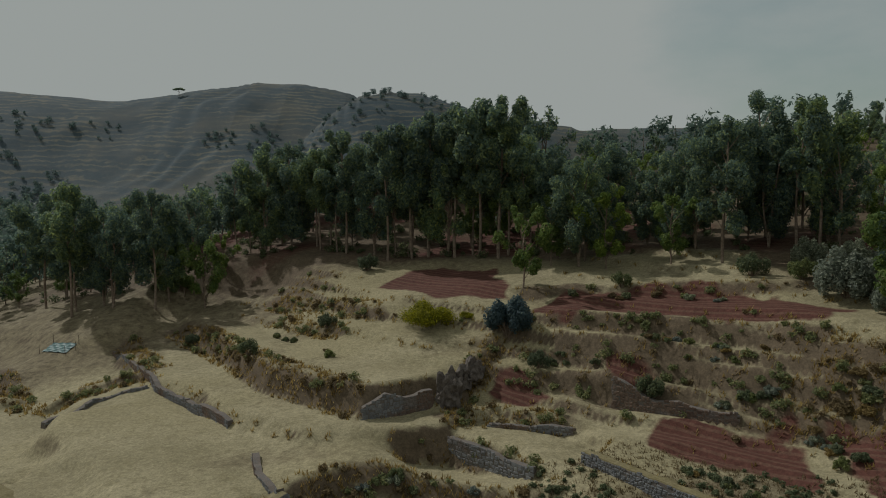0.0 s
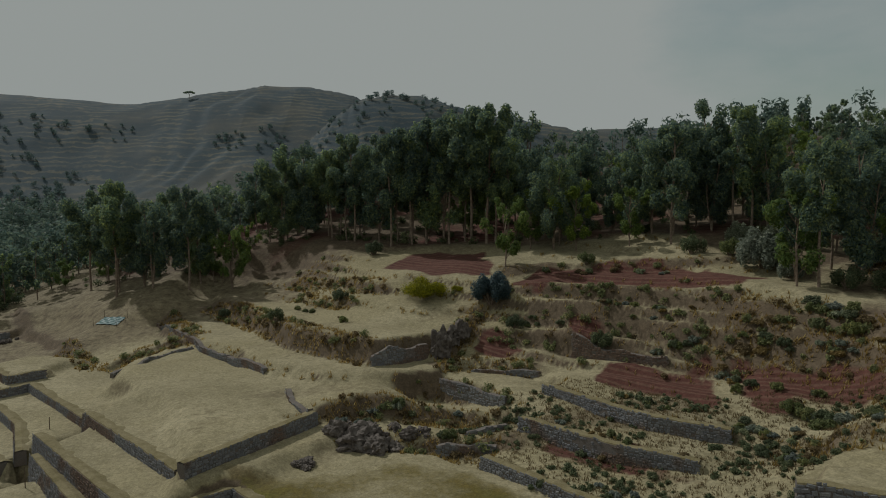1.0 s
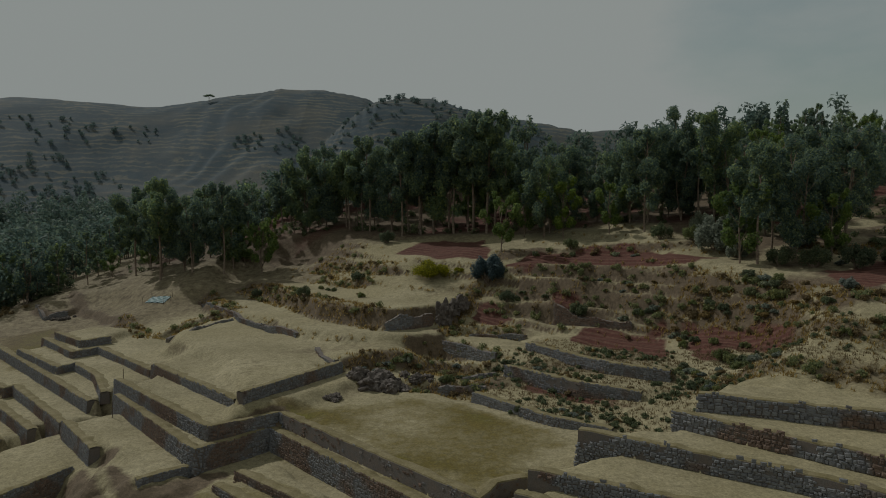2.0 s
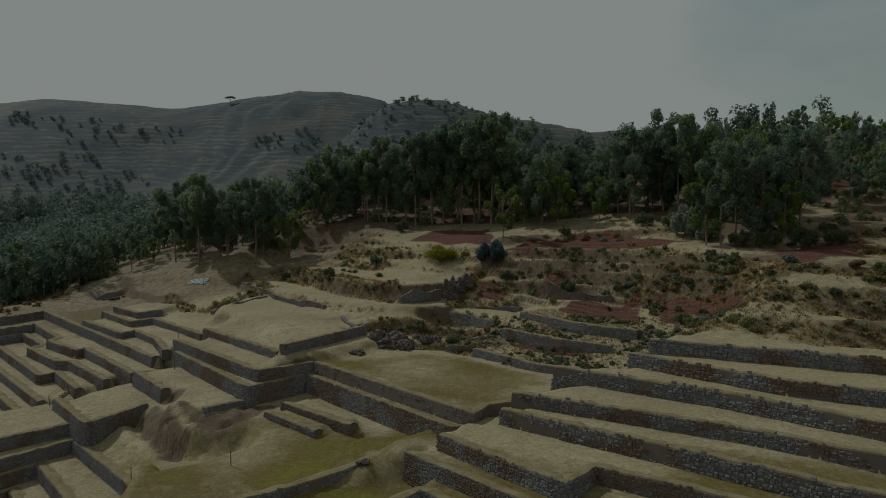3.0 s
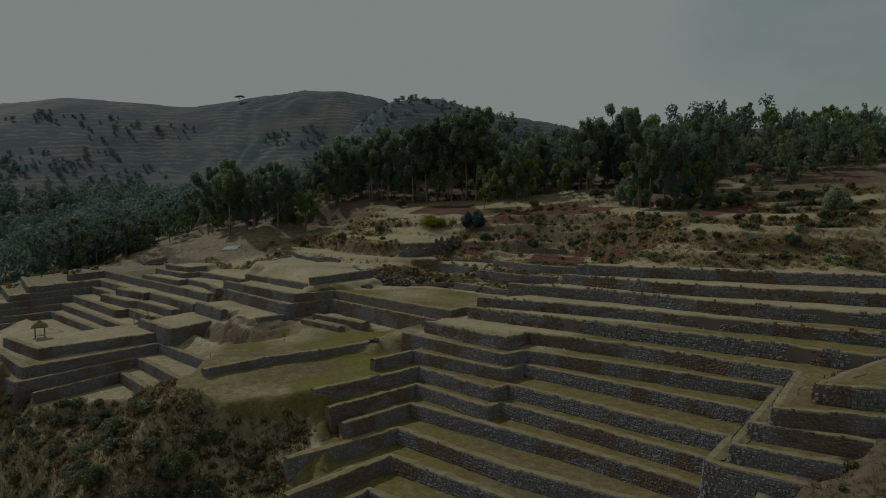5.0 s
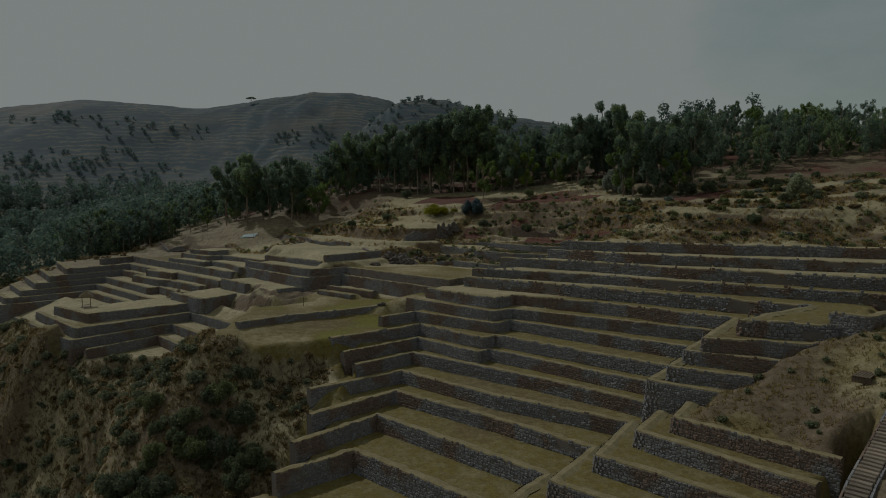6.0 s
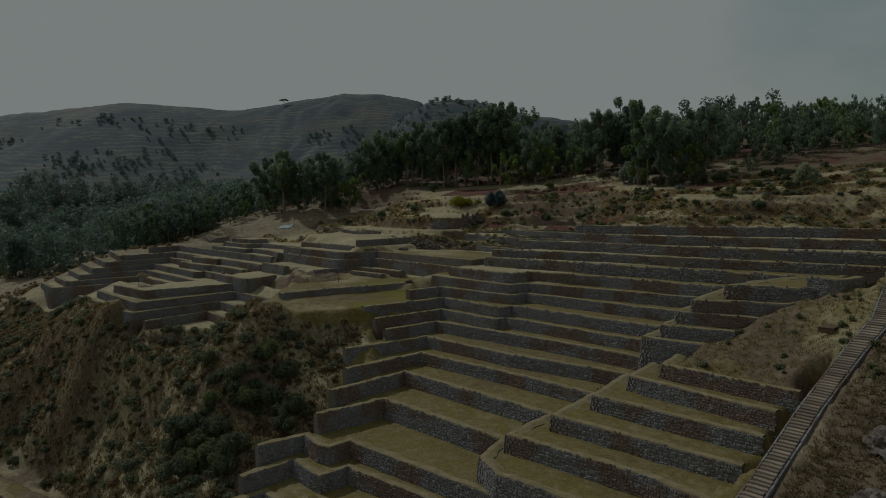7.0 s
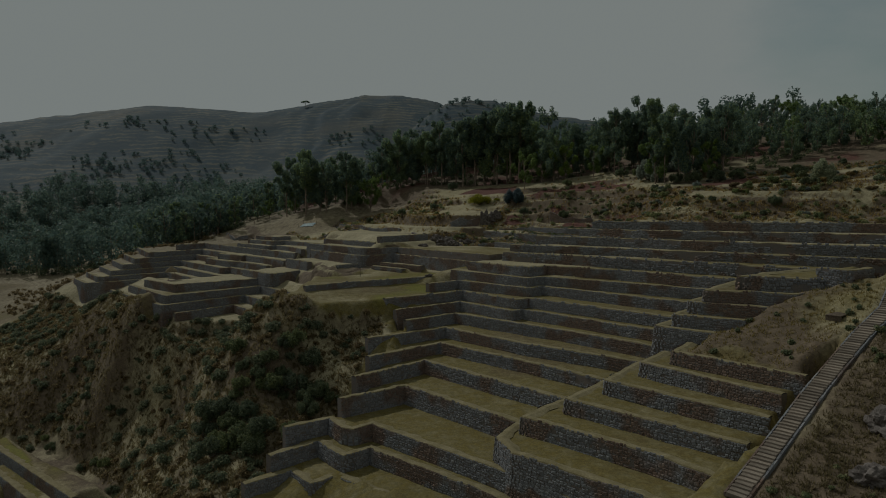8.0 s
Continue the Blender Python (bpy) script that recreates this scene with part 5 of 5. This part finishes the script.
# bushes that stand alone
broom = bush(3, "broom_bush", 6.6, 3.0, 5200, 0.22, BROOM, "broad bright yellow flowering bush at the edge of a red field")
put(broom, 5.7, 35.7, 1.0, 20)
small = put(broom, 10.5, 34.6, 0.28, 70)
tagged(small, "small bright yellow-green bush beside the path")
dark = bush(4, "round_bush", 5.0, 4.8, 5200, 0.30, HAZE_LEAF, "large round grey-green bush on a field bank")
put(dark, 14.8, 29.8, 1.0, 10)
silver = bush(5, "silver_bush", 4.2, 4.2, 3600, 0.30, SILVER, "pale silver-leaved bush beside the wood", "silver bushes")
for x, y, s in ((46.5, 16.5, 1.2), (74.9, -8.5, 1.1), (51.6, 22.6, 0.8), (54, 21, 0.7), (47.5, 12.5, 0.7), (49, 26, 0.8)):
    put(silver, x, y, s, rnd.uniform(0, 360))
thick = bush(6, "dark_bush", 3.2, 2.6, 1500, 0.22, SHRUB, "dense dark green bush on dry ground", "dark bushes")
for x, y, s in ((42.3, 26.3, 1.1), (45.4, 22, 1.0), (29.5, 33, 0.8), (-1.9, 57, 1.1), (-26.7, 51, 0.7), (-15.5, 34, 0.8), (-7, 42.5, 0.8), (26, 15.6, 0.9), (17, 24, 0.8),
                (58.9, -22.4, 0.8), (49.2, -17.6, 0.5), (53, 3.5, 1.2), (57, 1, 1.3), (50, 6, 1.1), (61, 0, 1.0), (36, -6, 0.6),
                (66, -6, 0.8), (74, -2, 0.9), (28, -19.3, 0.5)):
    put(thick, x, y, s, rnd.uniform(0, 360))
for x, y in scatter(rnd, [(-27, -57), (-15, -59), (-15.5, -68), (-20, -77), (-31, -72), (-32, -60)], 42):
    put(thick, x, y, rnd.uniform(0.5, 1.1), rnd.uniform(0, 360))
for x, y in scatter(rnd, [(-40, -50), (-60, -34), (-88, -10), (-72, -36), (-50, -60)], 22):
    put(thick, x, y, rnd.uniform(0.4, 0.8), rnd.uniform(0, 360))
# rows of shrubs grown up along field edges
low = bush(7, "hedge_shrub", 2.6, 1.9, 650, 0.31, LIGHT_SHRUB, "rounded dark shrub in a row along a field edge", "hedge shrubs")
pale = bush(8, "hedge_shrub", 2.4, 1.7, 650, 0.30, SILVER, "rounded grey-green shrub in a row along a field edge", "hedge shrubs")
fresh = bush(17, "hedge_shrub", 2.5, 1.8, 650, 0.30, GREEN_SHRUB, "rounded fresh green shrub in a row along a field edge", "hedge shrubs")
brown = bush(9, "hedge_shrub", 2.6, 1.6, 650, 0.30, BRUSH, "dry brown shrub in a row along a field edge", "hedge shrubs")
HEDGES = [
    (18, 0.8, 1.4, [(39.5, 10.9), (43.7, 6.1), (46.5, -0.2), (49.5, -7.1), (53, -11.5), (60, -15.5), (70, -20), (90, -26)]), (7, 0.5, 0.9, [(36, 8.3), (40.7, 2.0), (44.1, -4.0), (47, -9)]),
    (5, 0.5, 0.9, [(33.8, 4.2), (37.4, -2.4), (40.3, -7.2)]), (18, 0.8, 1.5, [(55, 11), (62, 8), (70.3, 5), (82, 3), (104, -5)]), (7, 0.4, 0.7, [(14, 26.5), (19, 24.2), (23.2, 19.6)]), (8, 0.4, 0.7, [(24, 23.9), (30.2, 19), (37, 12.4)]),
    (8, 0.5, 0.9, [(-5.2, 4.6), (-0.8, 4.6), (5.6, 2.4), (10.4, 0.5)]), (8, 0.5, 0.9, [(-4, 7.6), (1.6, 8.2), (8, 6)]), (7, 0.5, 0.8, [(44, -13.6), (50.3, -18.4), (60, -22.5)]),
    (10, 0.5, 0.9, [(22, 33.5), (32, 29), (40, 22)]), (7, 0.5, 0.9, [(-14, 44), (-8, 36), (-3, 26)]), (14, 0.6, 1.1, [(60, -2), (72, -7), (95, -13)]), (8, 0.6, 1.0, [(62, -31), (84, -37)]),
    (11, 0.6, 1.0, [(37.7, 6.8), (40.7, 1.5), (43.1, -1.9), (44.4, -6.0)]), (10, 0.8, 1.3, [(36.3, -4.7), (37.0, -8.3), (36.9, -14.7)]), (8, 0.4, 0.8, [(34.0, 6.9), (36.1, 4.9), (34.4, 0.6)]),
    (12, 0.3, 0.6, [(23.8, 3.3), (26.3, -0.6), (29.7, -2.8)]), (14, 0.4, 0.8, [(31.4, -5.7), (32.3, -9.2), (33.9, -12.0)]), (14, 0.4, 0.8, [(29.2, -9.6), (31.2, -11.9), (31.2, -16.5)]),
    (9, 0.5, 0.9, [(31.2, 12.1), (34.6, 9.4)]), (12, 0.4, 0.7, [(28.3, 19.4), (32.1, 16.3), (35.0, 13.3)]), (6, 0.7, 1.2, [(38.9, 7.9), (42.3, 4.0), (43.9, 1.8), (45.8, -4.1)]),
    (16, 0.6, 1.0, [(52, -15.5), (60, -18.5), (70, -23), (84, -29)]), (14, 0.4, 0.8, [(46, -23.5), (53, -26.5), (64, -31)]), (16, 0.8, 1.4, [(56, 4), (66, 0), (80, -6), (94, -12)]),
    (12, 0.4, 0.8, [(12.7, 4.5), (17, -3), (22, -10)]), (12, 0.3, 0.6, [(16, 0), (21, -7.5), (26, -12)]), (10, 0.3, 0.7, [(13, -9), (20, -14), (27, -17)]),
]
for count, small_, big_, line in HEDGES:
    for x, y in along(rnd, [line], count, -0.8, 0.8):
        put(rnd.choice((low, fresh, pale, brown)), x, y, 0.72 * rnd.uniform(small_, big_), rnd.uniform(0, 360), 0.05, rnd.uniform(0.6, 1.0))
for o in (broom, dark, silver, thick, low, fresh, pale, brown):
    discard(o)


# ---- the long stair ----
def box(x0, x1, y0, y1, z0, z1, bevel=0.0):
    b = bevel
    v = [(x, y, z) for z in (z0, z1 - b) for x, y in ((x0, y0), (x1, y0), (x1, y1), (x0, y1))]
    v += [(x, y, z1) for x, y in ((x0 + b, y0 + b), (x1 - b, y0 + b), (x1 - b, y1 - b), (x0 + b, y1 - b))]
    f = [(3, 2, 1, 0), (8, 9, 10, 11)]
    for k in (0, 4):
        f += [(k + a, k + (a + 1) % 4, k + 4 + (a + 1) % 4, k + 4 + a) for a in range(4)]
    return v, f


def long_stair():
    rnd = random.Random(8)
    stair = new("stone_stair")
    meshes = []
    for k in range(5):
        v, f = box(-0.66, 0.66, -0.02, 0.48, -0.34, 0.0, 0.03)
        v = [(x + rnd.uniform(-0.05, 0.05), y + rnd.uniform(-0.025, 0.025), z + rnd.uniform(-0.012, 0.012)) for x, y, z in v]
        me = bpy.data.meshes.new("step")
        me.from_pydata(v, [], f)
        me.materials.append(STEP)
        meshes.append(me)
    edge_v, edge_f = [], []
    for (x0, y0, z0), (x1, y1, z1) in zip(STAIR, STAIR[1:]):
        run, rise = math.hypot(x1 - x0, y1 - y0), z1 - z0
        n = max(3, round(rise / 0.15))
        turn = math.degrees(math.atan2(y1 - y0, x1 - x0)) - 90
        for k in range(n):
            t = k / n
            ob = new("step", rnd.choice(meshes))
            ob.parent = stair
            ob.matrix_basis = pose(x0 + (x1 - x0) * t, y0 + (y1 - y0) * t, z0 + rise * (k + 1) / n, 0, 0, turn + rnd.uniform(-1.5, 1.5)) @ Matrix.Diagonal((rnd.uniform(0.96, 1.05), max(1.0, run / n / 0.4), 1, 1))
        for side in (-0.8, 0.78):
            nx_, ny_ = -(y1 - y0) / run * side, (x1 - x0) / run * side
            m = 8
            for k in range(m):
                w, h = 0.07, -0.1 if side > 0 else -0.13
                b = len(edge_v)
                for t in ((k + 0.04) / m, (k + 0.96) / m):
                    for s, up in ((-w, -0.5), (w, -0.5), (w, h), (-w, h + rnd.uniform(-0.04, 0.06))):
                        edge_v.append((x0 + (x1 - x0) * t + nx_ * (1 + s / abs(side)), y0 + (y1 - y0) * t + ny_ * (1 + s / abs(side)), z0 + rise * t + 0.15 + up))
                edge_f += [(b, b + 1, b + 2, b + 3), (b + 7, b + 6, b + 5, b + 4)] + [(b + a, b + 4 + a, b + 4 + (a + 1) % 4, b + (a + 1) % 4) for a in range(4)]
    tagged(part("kerb", edge_v, edge_f, STONES, stair, "low kerb of grey stones along both sides"), kind="stuff")
    tagged(stair, "long straight flight of worn stone steps climbing beside the terraces", "stair")


long_stair()


# ---- rocks ----
def rock(name, seed, size, label, mat=None, parent=None, cat="rock"):
    bm = bmesh.new()
    bmesh.ops.create_icosphere(bm, subdivisions=4, radius=1.0)
    off = Vector((seed * 7.3, seed * 3.1, seed * 1.7))
    for v in bm.verts:
        p = v.co.copy()
        c = noise.cell_vector(p * 1.5 + off)
        d = 0.62 + 0.55 * abs(noise.noise(p * 1.3 + off)) + 0.22 * noise.noise(p * 2.9 + off) + 0.20 * abs(noise.noise(p * 6 + off)) + 0.10 * noise.noise(p * 13 + off) + 0.08 * c[0]
        v.co = Vector((p.x * d * size[0], p.y * d * size[1], p.z * d * size[2]))
    me = bpy.data.meshes.new(name)
    bm.to_mesh(me)
    bm.free()
    me.materials.append(mat or ROCK)
    ob = new(name, me)
    if parent is not None:
        ob.parent = parent
        return ob
    return tagged(ob, label, cat)


def set_down(ob, x, y, lift, turn=0.0):
    ob.matrix_basis = pose(x, y, height(x, y) + lift, 0, 0, turn)
    return ob


set_down(rock("rock_outcrop", 1, (1.5, 1.4, 2.6), "tall craggy grey rock outcrop at the end of a field bank"), 6.9, 20.6, 1.0, 20)
set_down(rock("rock_outcrop", 2, (3.0, 1.2, 2.2), "low craggy dark rock face running along a field bank"), 9.8, 24.6, 0.2, 55)
set_down(rock("boulder", 3, (1.5, 1.6, 1.7), "large dark weathered boulder on the slope beside the stair"), 32.4, -97.0, 0.6, 15)
set_down(rock("boulder", 4, (1.1, 1.3, 1.0), "dark weathered boulder half sunk in grass"), 28.9, -101.2, 0.2, 60)
for k, (x, y, w, h) in enumerate(((-4.9, 2.6, 1.4, 1.2), (-3.2, 1.8, 2.2, 1.6), (-1.2, 1.0, 1.9, 1.3), (0.6, 1.6, 1.2, 1.0), (-2.2, 3.4, 2.0, 1.3), (2.2, 2.6, 1.0, 0.8))):
    crag = rock("rock_outcrop", 70 + k, (w, w * 0.8, h), "craggy dark rock breaking out of a steep field bank")
    crag["group"] = "crags in the bank"
    set_down(crag, x, y, 0.3, 40 * k)
rnd = random.Random(31)
for k in range(14):
    x = rnd.uniform(-6.0, 4.5)
    y = 3.0 - 0.2 * (x + 1) + rnd.uniform(-1.2, 2.6)
    s = rnd.uniform(0.3, 0.75)
    b = rock("boulder", 40 + k, (s * rnd.uniform(0.9, 1.5), s, s * rnd.uniform(0.7, 1.0)), "rough dark boulder in a tumbled bank")
    b["group"] = "tumbled boulders"
    set_down(b, x, y, 0.05 * s, rnd.uniform(0, 360))


def heap(name, x, y, n, spread, size, label, seed):
    rnd = random.Random(seed)
    pile = new(name)
    for k in range(n):
        a, r = rnd.uniform(0, 6.28), spread * math.sqrt(rnd.random())
        s = size * rnd.uniform(0.6, 1.2)
        o = rock("stone", seed + k, (s, s * rnd.uniform(0.7, 1), s * 0.7), "", None, pile)
        px, py = r * math.cos(a), r * math.sin(a) * 0.7
        o.matrix_basis = pose(px, py, height(x + px, y + py) - height(x, y) + s * 0.25 + 0.35 * size * max(0, 1 - r / spread), 0, 0, rnd.uniform(0, 360))
    pile.matrix_basis = pose(x, y, height(x, y))
    tagged(pile, label, "stone heap")


heap("stone_heap", -7.3, -2.6, 9, 1.0, 0.55, "small heap of grey stones on the lawn", 200)
heap("stone_heap", -68.5, 63, 12, 2.2, 0.6, "heap of pale rubble stones behind the terraces", 300)
heap("stone_heap", -4.5, -31.6, 5, 0.7, 0.4, "few loose grey stones beside a low wall", 400)


# ---- shelter, steps, sheet, posts ----
def shelter(x, y):
    s = new("thatched_shelter")
    for px, py in ((-1, -0.8), (1, -0.8), (1, 0.8), (-1, 0.8)):
        part("post", *tube([(px, py, -0.3), (px * 0.98, py * 0.98, 2.3)], [0.08, 0.07], 8), WOOD, s)
    roof = []
    for k, (w, d, z) in enumerate(((1.75, 1.5, 2.15), (1.2, 0.9, 2.65), (0.35, 0.12, 3.15), (0.3, 0.08, 3.25))):
        roof.append([(-w, -d, z), (w, -d, z), (w, d, z), (-w, d, z)])
    v = [p for ring in ([(a * 0.96, b * 0.96, c - 0.12) for a, b, c in roof[0]], *roof) for p in ring]
    f = [(3, 2, 1, 0), (16, 17, 18, 19)]
    for k in range(0, 16, 4):
        f += [(k + a, k + (a + 1) % 4, k + 4 + (a + 1) % 4, k + 4 + a) for a in range(4)]
    part("roof", v, f, THATCH, s, "steep roof of grey thatch")
    part("bench", *box(-0.8, 0.8, 0.35, 0.7, 0.35, 0.45, 0.02), WOOD, s)
    part("floor", *box(-1.4, 1.4, -1.2, 1.2, -0.3, 0.06, 0.03), STONES, s)
    s.matrix_basis = pose(x, y, height(x, y), 0, 0, 25) @ Matrix.Diagonal((0.66, 0.66, 0.88, 1))
    tagged(s, "small open shelter with a thatched roof on four posts", "shelter")


shelter(-58.8, -13.2)


def wooden_steps(x, y, turn):
    s = new("wooden_steps")
    for k in range(6):
        part("tread", *box(-0.6, 0.6, k * 0.4, k * 0.4 + 0.3, k * 0.26, k * 0.26 + 0.06, 0.01), WOOD, s)
    for sx in (-0.62, 0.62):
        v = [(sx + d, yy, zz) for d in (-0.04, 0.04) for yy, zz in ((-0.1, -0.3), (2.5, 1.5), (2.5, 1.2), (0.3, -0.3))]
        part("stringer", v, [(0, 1, 2, 3), (7, 6, 5, 4)] + [(a, 4 + a, 4 + (a + 1) % 4, (a + 1) % 4) for a in range(4)], WOOD, s)
        for yy in (0.1, 2.3):
            part("post", *tube([(sx, yy, yy * 0.6 - 0.2), (sx, yy, yy * 0.6 + 1.0)], [0.045, 0.04], 6), WOOD, s)
        part("rail", *tube([(sx, 0.1, 1.04), (sx + 0.001, 2.3, 2.36)], [0.04, 0.04], 6), WOOD, s)
    s.matrix_basis = pose(x, y, height(x, y), 0, 0, turn)
    tagged(s, "short flight of grey wooden steps with handrails", "steps")


wooden_steps(-48.6, -2.4, -60)


def sheet(x, y):
    s = new("tarpaulin_sheet")
    n = 12
    c0, s0, z0 = math.cos(radians(-30)), math.sin(radians(-30)), height(x, y)
    v = []
    for j in range(n + 1):
        for i in range(n + 1):
            a, b = (i / n - 0.5) * 5.2, (j / n - 0.5) * 1.8
            v.append((a, b, height(x + a * c0 - b * s0, y + a * s0 + b * c0) - z0 + 0.12 + 0.05 * math.sin(i * 1.7 + j) + 0.04 * math.cos(j * 2.1)))
    v += [(a, b, c - 0.1) for a, b, c in v]
    m, w = (n + 1) ** 2, n + 1
    f = [(j * w + i, j * w + i + 1, (j + 1) * w + i + 1, (j + 1) * w + i) for j in range(n) for i in range(n)]
    f += [tuple(q + m for q in reversed(c)) for c in f]
    part("cloth", v, f, TARP, s)
    for px, py in ((-2.8, -1.1), (2.8, -1.1), (2.8, 1.1), (-2.8, 1.1), (3.6, 0)):
        part("peg", *tube([(px, py, height(x + px * c0 - py * s0, y + px * s0 + py * c0) - z0 + d) for d in (-0.3, 1.3)], [0.04, 0.035], 6), WOOD, s)
    s.matrix_basis = pose(x, y, z0, 0, 0, -30)
    tagged(s, "pale blue-green sheet spread on the ground between thin pegs", "tarpaulin")


sheet(-46.5, 54.5)


def post(x, y, tall):
    p = new("wooden_post")
    part("shaft", *tube([(0, 0, -0.3), (0.01, 0, tall * 0.6), (0.02, 0.01, tall)], [0.05, 0.045, 0.04], 7), WOOD, p)
    part("cap", *tube([(0.02, 0.01, tall - 0.02), (0.02, 0.01, tall + 0.05)], [0.06, 0.03], 7), WOOD, p)
    p.matrix_basis = pose(x, y, height(x, y))
    tagged(p, "thin weathered wooden post standing in the grass", "post", "posts")


for x, y, h in ((37.4, -65.4, 1.7), (-33.6, 2.2, 1.9), (-36.8, 13.5, 1.3), (-17, -31, 1.4), (-29, -24, 1.3)):
    post(x, y, h)


def plank_bridge(x, y, turn):
    s = new("plank_platform")
    for k in range(6):
        part("plank", *box(-1.3, 1.3, k * 0.22, k * 0.22 + 0.19, 0.32, 0.38, 0.01), WOOD, s)
    for sx in (-1.1, 1.1):
        part("beam", *box(sx - 0.08, sx + 0.08, -0.05, 1.35, -0.2, 0.32, 0.01), WOOD, s)
    s.matrix_basis = pose(x, y, height(x, y) - 0.22, 0, 0, turn)
    tagged(s, "small dark plank platform beside the stair", "platform")


plank_bridge(38.6, -80.6, 40)
